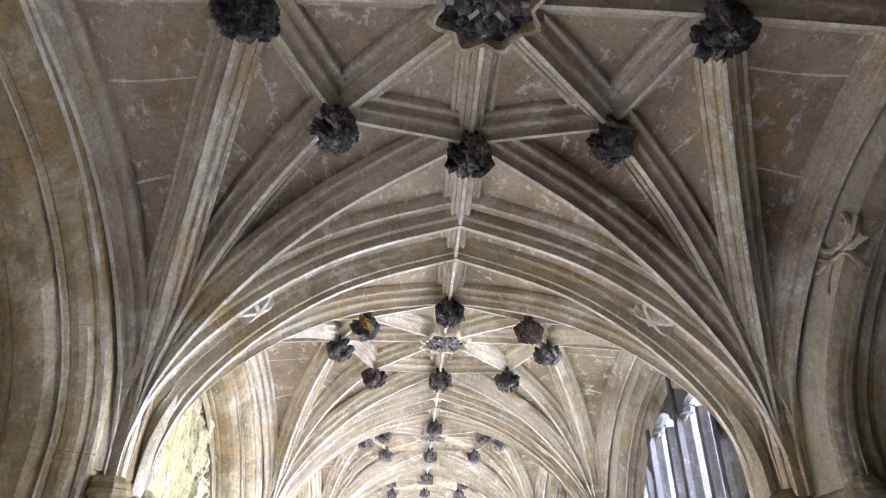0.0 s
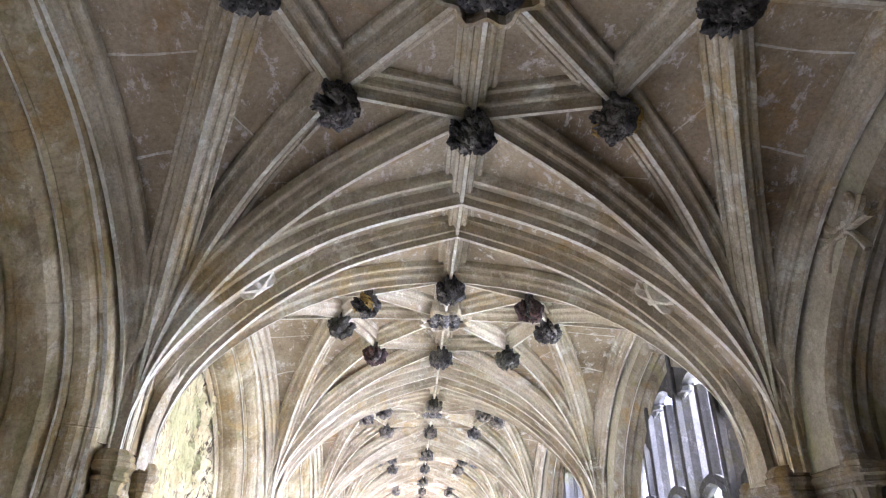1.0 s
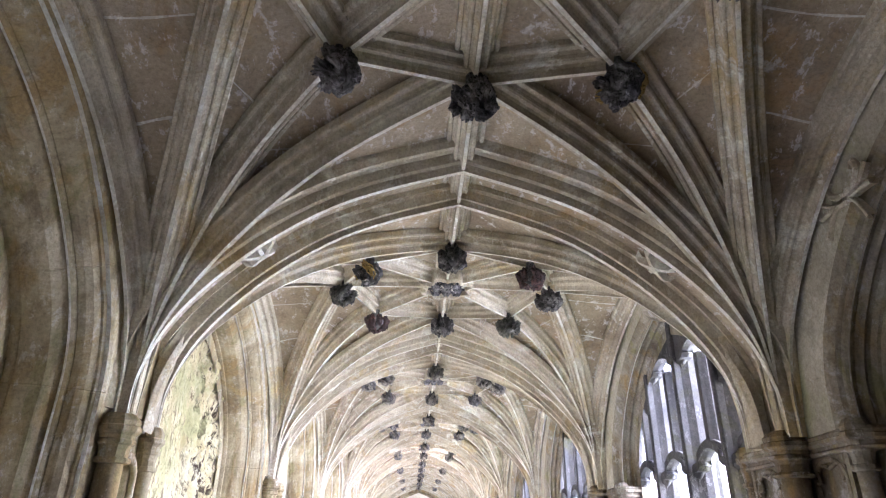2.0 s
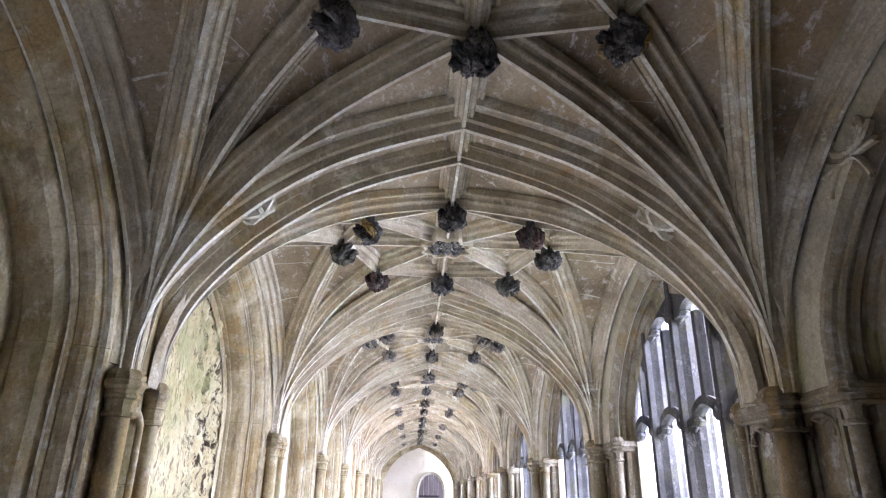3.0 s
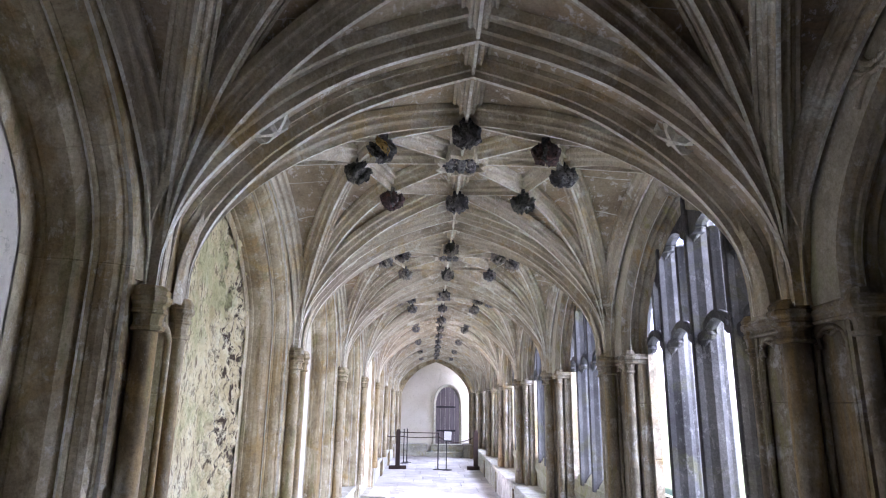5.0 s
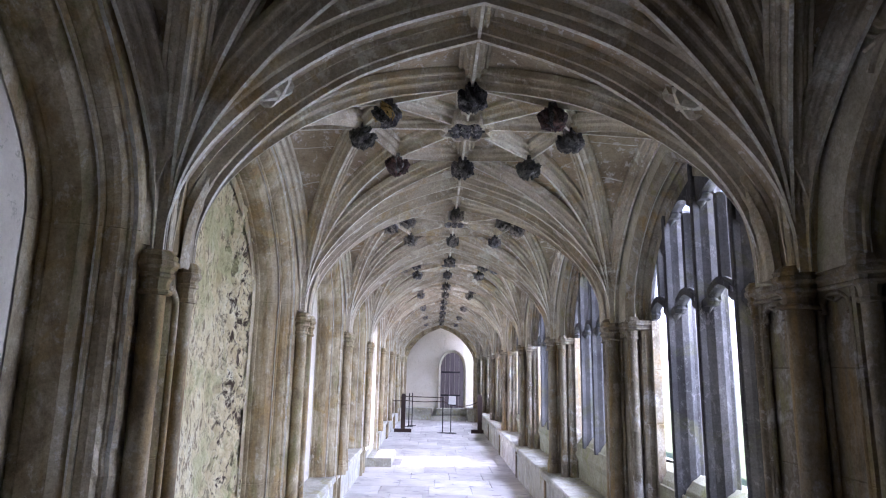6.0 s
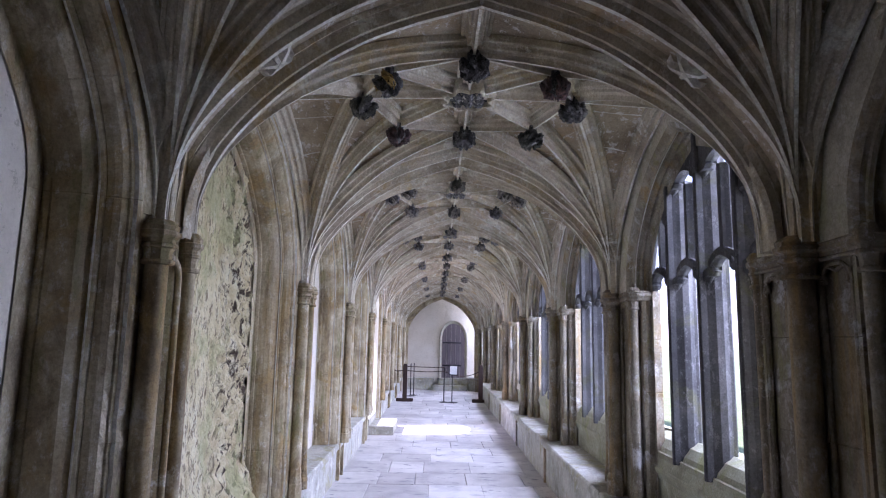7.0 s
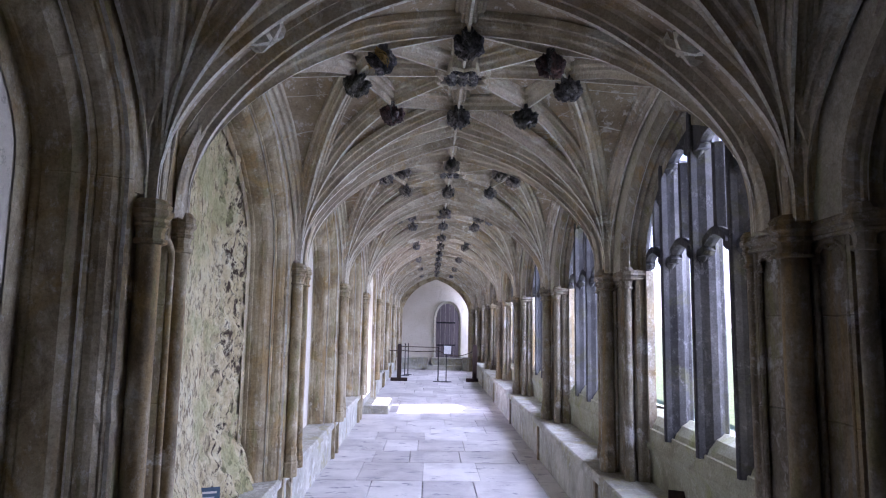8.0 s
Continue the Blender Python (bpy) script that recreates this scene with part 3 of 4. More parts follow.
# ---- wall arches, one a bay and side ----
HALF_SPAN = 1.03
JAMB_SECTION = [(1.236, -0.10), (1.236, -0.016), (1.242, -0.002), (1.256, 0.0), (1.262, 0.010), (1.270, 0.012), (1.284, 0.030), (1.304, 0.044), (1.326, 0.052), (1.330, 0.050), (1.334, 0.060), (1.342, 0.066), (1.350, 0.066), (1.354, 0.060), (1.366, 0.078), (1.388, 0.098), (1.420, 0.110), (1.456, 0.114), (1.476, 0.113), (1.480, 0.119), (1.494, 0.122), (1.506, 0.121), (1.506, 0.20)]
JAMB_EAST = [(1.232, -0.115), (1.236, -0.098), (1.243, -0.090), (1.252, 0.070), (1.258, 0.086), (1.272, 0.104), (1.288, 0.112), (1.292, 0.122), (1.302, 0.128), (1.312, 0.122), (1.318, 0.112), (1.334, 0.112), (1.342, 0.126), (1.352, 0.134), (1.364, 0.128), (1.368, 0.122), (1.380, 0.128), (1.390, 0.146), (1.400, 0.150), (1.400, 0.21)]
JAMB_MATS = [1 if k in (2, 11) else 0 for k in range(len(JAMB_SECTION) - 1)]
EAST_MATS = [2 if k == 2 else (1 if k in (1, 8) else 0) for k in range(len(JAMB_EAST) - 1)]


def arch_path(half, foot, crown, n=24):
    """Half outline from the foot of the jamb to the crown: (way from the middle, height)."""
    pts = [(half, foot), (half, 0.5 * (foot + SPRING_Z)), (half, SPRING_Z - 0.030), (half, SPRING_Z - 0.026)]
    pts += [(half * (1 - s), SPRING_Z + (crown - SPRING_Z) * g) for s, g in rise(n)]
    return pts


def jointed(path, every):
    """Adds a fine sunk joint to an outline at about every so many metres; gives points and how deep each is sunk."""
    out, run, nxt = [(path[0], 0.0)], 0.0, every[0]
    n = 0
    for a, b in zip(path, path[1:]):
        a, b = Vector(a), Vector(b)
        d = (b - a).length
        while d > 1e-6 and run + d > nxt + 0.01 and nxt > run + 0.01:
            u = (nxt - run) / d
            e = 0.0035 / d
            for du, sink in ((-e, 0.0), (-e * 0.5, 0.0012), (e * 0.5, 0.0012), (e, 0.0)):
                out.append((tuple(a.lerp(b, u + du)), sink))
            n += 1
            nxt += every[n % len(every)]
        run += d
        if nxt <= run + 0.01:
            nxt = run + every[n % len(every)] * 0.5
        out.append((tuple(b), 0.0))
    return out


def fine_path(path, most=0.035):
    """The same outline with points no farther apart than so much."""
    out = [path[0]]
    for a, b in zip(path, path[1:]):
        n = max(1, int(math.dist(a, b) / most))
        out += [(a[0] + (b[0] - a[0]) * q / n, a[1] + (b[1] - a[1]) * q / n) for q in range(1, n + 1)]
    return out


def wall_arch_mesh(side, foot):
    soup = Soup()
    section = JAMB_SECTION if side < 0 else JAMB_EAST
    bands = JAMB_MATS if side < 0 else EAST_MATS
    sunk = jointed(fine_path(arch_path(HALF_SPAN, foot, RIDGE - 0.03)), (0.38, 0.52, 0.44, 0.61) if side < 0 else (1.9, 1.4))
    path = [p for p, _ in sunk]
    for j in (-1, 1):
        rows = []
        for k, (h, z) in enumerate(path):
            h0, z0 = path[max(k - 1, 0)]
            h1, z1 = path[min(k + 1, len(path) - 1)]
            t = Vector((h1 - h0, z1 - z0)).normalized()
            inward = Vector((-t.y, t.x)) if k < len(path) - 1 else Vector((0, -1))
            if inward.x > 0 or (abs(inward.x) < 1e-6 and inward.y > 0):
                inward = -inward
            d = sunk[k][1]
            row = []
            for q, (x, r) in enumerate(section):
                if side < 0 and 1 <= q <= 5:  # the outer edge is chipped and worn back
                    w = max(0.0, noise.fractal(Vector((h * 16 + 5 * j, z * 16, 2.0)), 0.7, 2.1, 4) - 0.12)
                    x, r = x + 0.016 * w, r - 0.020 * w
                if side > 0 and z < SPRING_Z - 0.028:  # below the string the arch rises behind the pier's shafts
                    x = max(x, 1.318)
                row.append((side * (x + d), j * max(h + inward.x * (r - d), 0.0), z + inward.y * (r - d)))
            rows.append(row)
        soup.grid(rows, mats=bands)
    return soup.mesh("wall_arch", [PIER if side < 0 else PIER_EAST_SHADED, FILLET, PLAIN])


def pierced_wall(x0, x1, half, foot, crown, base=-0.05, top=3.25, width=BAY):
    """A wall across one bay with an arched opening in it."""
    soup = Soup()
    path = arch_path(half, foot, crown)
    line = [(h, z) for h, z in path]
    line = [(-h, z) for h, z in line] + [(h, z) for h, z in reversed(line[:-1])]
    w = width / 2
    edge = []
    for h, z in line:
        edge.append((h, z))
    outer = [(-w if h < 0 else w, z) if abs(h) >= half * 0.999 else (h * w / half, top) for h, z in edge]
    for x in (x0, x1):
        soup.grid([[(x, h, z) for h, z in edge], [(x, h, z) for h, z in outer]])
    soup.grid([[(x0, h, z) for h, z in edge], [(x1, h, z) for h, z in edge]])
    if foot > base:
        soup.box((min(x0, x1), -w, base), (max(x0, x1), w, foot))
    return soup


# ---- garth side: windows of four open lights ----
SILL_Z, LIGHT_HEAD, WIN_HALF = 0.96, 1.92, 0.97


def window_parts():
    out = {}
    wall = pierced_wall(1.435, 1.49, WIN_HALF + 0.03, 0.60, RIDGE - 0.09)
    out["wall"] = wall.mesh("window_wall", [PIER_EAST_SHADED])
    sill = Soup()
    prof = [(1.428, 0.30), (1.415, 0.66), (1.392, 0.715), (1.392, 0.73), (1.398, 0.738), (1.405, 0.76), (1.415, 0.80), (1.418, 0.835), (1.425, 0.842), (1.435, 0.838), (1.445, 0.87), (1.48, 0.925), (1.54, SILL_Z), (1.87, SILL_Z - 0.08), (1.87, 0.30)]
    sill.grid([[(x, y, z) for x, z in prof] for y in (-HALF_SPAN, HALF_SPAN)], closed=True)
    out["sill"] = sill.mesh("window_sill", [LOW_STONE])
    low = Soup()
    low.box((1.43, -1.06, -0.05), (1.60, 1.06, 0.66))
    out["low"] = low.mesh("low_wall", [LOW_STONE])
    # mullion, moulded both ways
    half = [(1.44, 0.014), (1.446, 0.022), (1.475, 0.024), (1.49, 0.032), (1.51, 0.046), (1.545, 0.046), (1.56, 0.034), (1.575, 0.024), (1.592, 0.022), (1.60, 0.014)]
    half = [(1.385 + (x - 1.44) * 1.2, w) for x, w in half]
    ring = [(x, w) for x, w in half] + [(x, -w) for x, w in reversed(half)]
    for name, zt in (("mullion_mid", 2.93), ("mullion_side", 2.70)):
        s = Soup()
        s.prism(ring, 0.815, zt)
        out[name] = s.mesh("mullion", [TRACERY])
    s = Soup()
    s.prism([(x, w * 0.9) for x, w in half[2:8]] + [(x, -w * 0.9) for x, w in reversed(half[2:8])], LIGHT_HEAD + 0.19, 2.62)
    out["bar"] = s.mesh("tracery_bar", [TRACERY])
    # cusped head of one light: two haunches, two cusps
    def head(width, z0, tall, solid=0.0):
        s = Soup()
        w = width / 2
        x0, x1 = 1.41, 1.48
        n = 12
        for j in (-1, 1):
            under = []
            for q in range(n + 1):
                u = q / n
                y = w * (1 - u) ** 0.62 if u < 1 else 0.0
                under.append((j * max(y - (0.16 * w if 0.30 < u < 0.55 else 0.0), 0.0), z0 + tall * (0.15 + 0.85 * u) - (0.05 * tall if 0.30 < u < 0.55 else 0)))
            top = [(y, max(z + 0.045, z0 + tall * solid)) for y, z in under]
            for x in (x0, x1):
                s.grid([[(x, y, z) for y, z in under], [(x, y, z) for y, z in top]])
            s.grid([[(x0, y, z) for y, z in under], [(x0 + 0.03, y * 0.86, z + 0.0) for y, z in under], [(x1 - 0.03, y * 0.86, z) for y, z in under], [(x1, y, z) for y, z in under]])
            # pierced spandrel bar that slopes to the mullion
            s.tube([(1.445, j * w, z0 - 0.02), (1.44, j * w * 0.86, z0 + tall * 0.5), (1.445, j * w * 0.5, z0 + tall * 0.95), (1.445, 0, z0 + tall * 1.2)], 0.020, 6)
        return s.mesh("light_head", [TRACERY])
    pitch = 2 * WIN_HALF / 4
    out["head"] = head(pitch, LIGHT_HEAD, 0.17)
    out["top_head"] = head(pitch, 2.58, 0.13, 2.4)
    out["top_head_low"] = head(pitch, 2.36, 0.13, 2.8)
    foil = Soup()
    for j in (-1, 1):
        cy, cz, r = j * 0.71, 2.70, 0.080
        ring = [(1.365, cy + r * math.cos(a), cz + r * math.sin(a)) for a in np.linspace(0, 2 * math.pi, 25)]
        foil.tube(ring, 0.014, 8)
        for ang in (90, 210, 330):
            a = radians(ang)
            tip = (1.365, cy + 0.35 * r * math.cos(a), cz + 0.35 * r * math.sin(a))
            for da in (-0.5, 0.5):
                foil.tube([(1.365, cy + r * math.cos(a + da), cz + r * math.sin(a + da)), (1.365, cy + 0.72 * r * math.cos(a + da * 0.55), cz + 0.72 * r * math.sin(a + da * 0.55)), tip], 0.009, 6)
        for ang in (200, 250, 300, 350):
            a = radians(ang)
            foil.tube([(1.365, cy + r * math.cos(a), cz + r * math.sin(a)), (1.38, cy + 1.9 * r * math.cos(a), cz + 1.9 * r * math.sin(a))], 0.010, 6)
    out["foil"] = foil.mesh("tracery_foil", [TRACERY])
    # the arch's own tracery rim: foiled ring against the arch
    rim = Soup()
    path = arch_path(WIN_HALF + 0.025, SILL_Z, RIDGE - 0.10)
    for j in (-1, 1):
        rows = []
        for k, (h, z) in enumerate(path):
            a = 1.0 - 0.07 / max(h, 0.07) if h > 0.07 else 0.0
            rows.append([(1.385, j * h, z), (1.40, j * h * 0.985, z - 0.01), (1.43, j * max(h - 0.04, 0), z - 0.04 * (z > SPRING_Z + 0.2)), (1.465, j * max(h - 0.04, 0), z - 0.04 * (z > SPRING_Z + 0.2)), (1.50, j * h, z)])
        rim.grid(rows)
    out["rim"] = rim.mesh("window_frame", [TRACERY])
    return out


def window(n, k, got):
    c = pier_y(k) + BAY / 2
    ob = thing("window_%d" % n, "unglazed stone traceried window of four cusped lights", "window", "garth windows", "structure", Matrix.Translation((0, c, 0)))
    part("window_wall", got["wall"], ob)
    part("window_sill", got["sill"], ob, "moulded sloping stone sill")
    part("low_wall", got["low"], ob)
    part("window_frame", got["rim"], ob)
    part("tracery_foil", got["foil"], ob, "foiled tracery in the window head")
    pitch = 2 * WIN_HALF / 4
    for y in (-pitch, 0.0, pitch):
        part("mullion", got["mullion_mid" if y == 0 else "mullion_side"], ob, at=Matrix.Translation((0, y, 0)))
    for q in range(4):
        y = (q - 1.5) * pitch
        part("light_head", got["head"], ob, "cusped head of a light", Matrix.Translation((0, y, 0)))
        part("tracery_bar", got["bar"], ob, at=Matrix.Translation((0, y, 0)))
        part("upper_light_head", got["top_head" if q in (1, 2) else "top_head_low"], ob, at=Matrix.Translation((0, y, 0)))


def flat_bar(soup, line, wide, front, back, mat=0):
    """A bar of tracery along a line of (y, z), with a chamfered face; wide gives its half width at each point."""
    rows = []
    for k, (y, z) in enumerate(line):
        (y0, z0), (y1, z1) = line[max(k - 1, 0)], line[min(k + 1, len(line) - 1)]
        n = Vector((-(z1 - z0), y1 - y0)).normalized()
        w = wide[k] if k < len(wide) else wide[-1]
        rows.append([(back, y + n.x * w, z + n.y * w), (front + 0.008, y + n.x * w, z + n.y * w), (front, y + n.x * w * 0.4, z + n.y * w * 0.4), (front, y - n.x * w * 0.4, z - n.y * w * 0.4), (front + 0.008, y - n.x * w, z - n.y * w), (back, y - n.x * w, z - n.y * w)])
    soup.grid(rows, mat)


def spandrel_foil():
    """A cusped cup of blind tracery with arms that cross below it, set against the wall arch."""
    s = Soup()
    cy, cz, r = 0.600, 2.740, 0.078
    front, back = 1.231, 1.262
    cup = [(cy + r * math.cos(a), cz + 0.72 * r * math.sin(a)) for a in np.linspace(radians(150), radians(390), 25)]
    flat_bar(s, cup, [0.012], front, back)
    for a in (radians(160), radians(270), radians(380)):
        side = [(cy + r * math.cos(a - 0.28), cz + 0.72 * r * math.sin(a - 0.28)), (cy + 0.70 * r * math.cos(a), cz + 0.48 * r * math.sin(a)), (cy + r * math.cos(a + 0.28), cz + 0.72 * r * math.sin(a + 0.28))]
        flat_bar(s, side, [0.010, 0.006, 0.010], front + 0.006, back)
    fy, fz = cy + 0.012, cz - 0.076
    for dy, dz, bow in ((0.12, 0.055, -0.02), (0.13, -0.004, 0.0), (0.12, -0.09, 0.03), (-0.085, -0.105, 0.03), (-0.13, 0.0, 0.0), (-0.13, 0.07, -0.02)):
        line = []
        for q in range(7):
            u = q / 6
            line.append((fy + dy * u, fz + dz * u + 4 * bow * u * (1 - u)))
        flat_bar(s, line, [0.016, 0.011, 0.008, 0.007, 0.007, 0.008, 0.010], front + 0.002, back)
    return s.mesh("spandrel_foil", [RIB])


WINDOW = window_parts()
SPANDREL = spandrel_foil()
ARCH_R, ARCH_L = wall_arch_mesh(1, 0.40), wall_arch_mesh(-1, 0.40)
DOOR_BAY = 3
ARCH_L_DOOR = wall_arch_mesh(-1, 0.0)
RUBBLE_BAYS = (0,)


def rough_wall(name, x, depth, cell, mat, amount, z0=-0.05, z1=3.25):
    """A wall face of broken courses: a fine sheet pushed in and out by noise."""
    n, m = int(2 * 1.1 / cell), int((z1 - z0) / cell)
    rows = []
    for b in range(m + 1):
        row = []
        for a in range(n + 1):
            y, z = -1.1 + 2.2 * a / n, z0 + (z1 - z0) * b / m
            q = Vector((y * 19, z * 13, 3.0))
            h = noise.fractal(q, 0.9, 2.2, 5) * amount
            h *= 0.45 + 0.75 * min(1.0, max(0.0, (y - 0.12) / 0.12))  # the side that keeps its coat is flatter
            h *= 0.35 + 0.65 * min(1.0, max(0.0, (1.02 - abs(y)) / 0.22))
            h += (1 if abs(y) < 0.75 else 0.3) * max(0.0, noise.noise(Vector((y * 3.1, z * 2.3, 8))) - 0.1) * amount * 1.6 * (1 if z < 2.4 else 0.7)
            foot = max(0.0, 0.72 - z) * 0.40 * (0.7 + 0.5 * noise.noise(Vector((y * 2, 4, 1))))
            row.append((x + h + (foot if amount > 0.03 else 0.0), y, z))
        rows.append(row)
    s = Soup()
    s.grid(rows)
    return s.mesh(name, [mat], True)


# unseen blank wall, added to keep window light out behind the first arch
blind = Soup()
blind.box((1.56, -BAY / 2, -0.05), (1.95, BAY / 2, 3.25))
BLIND = blind.mesh("blind_wall", [PIER])
back = Soup()
back.box((-1.95, -BAY / 2, -0.05), (-1.512, BAY / 2, 3.25))
BACK_PLAIN = back.mesh("back_wall", [PLASTER])
back = Soup()
back.box((-1.95, -BAY / 2, -0.05), (-1.60, BAY / 2, 3.25))
BACK_DEEP = back.mesh("back_wall", [RUBBLE])
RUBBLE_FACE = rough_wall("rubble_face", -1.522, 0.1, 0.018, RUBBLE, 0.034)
DOOR_WALL = pierced_wall(-1.95, -1.305, 0.60, 0.0, 2.30).mesh("back_wall", [PLASTER])
for k in PIERS[:-1]:
    at = Matrix.Translation((0, pier_y(k) + BAY / 2, 0))
    if k == -2:
        blind = tagged(new("wall_blind_block", BLIND), "unseen blank bay of dark stone added to block light behind the first arch", "wall", "wall bays", "structure")
        blind.matrix_world = at
    else:
        window(k + 3, k, WINDOW)
    wall = thing("wall_arch_east", "moulded stone arch framing a window bay", "arch", "wall arches", "structure", at)
    part("arch_moulding", ARCH_R, wall)
    if k == -1:
        part("spandrel_foil", SPANDREL, wall, "carved cusped foil with crossing arms")
    wall = thing("wall_west", "rough rubble recess of broken stone and mortar" if k in RUBBLE_BAYS else "limewashed plaster recess under a moulded stone arch", "wall", "wall bays", "structure", at)
    part("arch_moulding", ARCH_L_DOOR if k == DOOR_BAY else ARCH_L, wall, "moulded stone wall arch")
    if k in RUBBLE_BAYS:
        part("back_wall", BACK_DEEP, wall)
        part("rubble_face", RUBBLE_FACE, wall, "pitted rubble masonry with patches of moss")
    else:
        part("back_wall", DOOR_WALL if k == DOOR_BAY else BACK_PLAIN, wall)

# ---- closing walls ----
# added wall, never in view; its dark stone holds bounced light down
s = Soup()
s.box((-2.4, BACK - 0.4, -0.05), (2.2, BACK - 0.02, 3.4))
tagged(new("wall_south", s.mesh("wall_south", [PIER])), "unseen dark stone wall added to close the walk and cut bounced light", "wall", kind="structure")
s = Soup()
s.box((-2.4, WALL_Y + 0.03, -0.05), (2.2, WALL_Y + 0.4, 3.4))
tagged(new("wall_north", s.mesh("wall_north", [PLASTER])), "cream limewashed end wall of the walk", "wall", kind="structure")

s = Soup()
s.box((-1.6, END + 0.002, -0.05), (-1.17, WALL_Y + 0.028, 3.235))
tagged(new("wall_passage", s.mesh("wall_passage", [PLASTER])), "limewashed plaster return beside the end wall", "wall", kind="structure")
s = Soup()
s.box((-1.165, END + 0.12, 3.07), (1.60, WALL_Y + 0.028, 3.235))
tagged(new("ceiling_passage", s.mesh("ceiling_passage", [PLASTER])), "plain plaster ceiling before the end wall", "ceiling", kind="structure")

# a plain wall with a pointed arch closes the vault before the end wall
s = Soup()
line = [(-x, z) for x, z in ((1.09, -0.04), (1.09, 1.0))] + [(q.x, q.z) for q in rib_line((-1.09, 0, 1.72), (0, 0, 2.955), 20)]
line += [(-x, z) for x, z in reversed(line[:-1])]
outer = [(math.copysign(1.56, x), z) if z < 1.73 else (x * 1.56 / 1.09, 3.235) for x, z in line]
y0 = END + 0.34
s.grid([[(x, y0 + 0.20, z) for x, z in line], [(x, y0 + 0.05, z) for x, z in line], [(x * 1.02, y0 + 0.045, z + 0.012) for x, z in line], [(x * 1.035, y0 + 0.02, z + 0.03) for x, z in line], [(x * 1.05, y0 + 0.03, z + 0.036) for x, z in line], [(x * 1.07, y0, z + 0.055) for x, z in line], [(x, y0, max(z, 0) if z < 1.73 else z) for x, z in outer]])
tagged(new("wall_end_arch", s.mesh("wall_end_arch", [PIER])), "pointed stone arch framing the end wall", "arch", kind="structure")

# ---- ground and floor bed ----
s = Soup()
s.box((-3.0, BACK - 0.5, -0.3), (1.97, WALL_Y + 0.5, -0.03))
tagged(new("floor_bed", s.mesh("floor_bed", [MORTAR])), "mortar bed between worn flagstones", "floor", kind="structure")
g = Soup()
g.grid([[(-400, -400, -0.32), (400, -400, -0.32)], [(-400, 400, -0.32), (400, 400, -0.32)]])
tagged(new("ground", g.mesh("ground", [LAWN])), "mown green lawn of the cloister garth", "lawn", kind="structure")

# unseen wall outside, added to block sky light from the first bay
s = Soup()
s.box((1.66, -9.0, -0.3), (34.0, 2.4, 7.0))
tagged(new("wall_light_block", s.mesh("wall_light_block", [PIER])), "unseen plain stone wall added to block sky light from the first bay", "wall", kind="structure")

# ---- benches ----
def bench(side, k):
    c = pier_y(k) + BAY / 2
    front, rear, top = (1.09, 1.44, 0.465) if side > 0 else (1.245, 1.62, 0.415)
    ob = thing("stone_bench", "worn grey stone bench along the " + ("windows" if side > 0 else "recessed wall"), "bench", "stone benches", "", Matrix.Translation((0, c, 0)))
    s = Soup()
    s.box((min(side * (front + 0.03), side * rear), -BAY / 2 + 0.03, -0.03), (max(side * (front + 0.03), side * rear), BAY / 2 - 0.03, top - 0.07))
    part("bench_front", s.mesh("bench_front", [BENCH]), ob)
    cuts = (-BAY / 2 + 0.004, -0.18 + 0.3 * noise.noise(Vector((k, side, 0.3))), BAY / 2 - 0.004)
    for a, b in zip(cuts, cuts[1:]):
        s = Soup()
        x0, x1 = side * front, side * rear
        ring = [(x0, top - 0.07), (x0, top - 0.02), (x0 + side * 0.012, top - 0.005), (x1, top), (x1, top - 0.07)]
        s.grid([[(x, y, z) for x, z in ring] for y in (a + 0.003, b - 0.003)], closed=True)
        s.cap([(x, a + 0.003, z) for x, z in ring])
        s.cap([(x, b - 0.003, z) for x, z in ring[::-1]])
        part("seat_slab", s.mesh("seat_slab", [BENCH]), ob)


for k in PIERS[:-1]:
    if k < 6:
        bench(1, k)
    if k != DOOR_BAY:
        bench(-1, k)


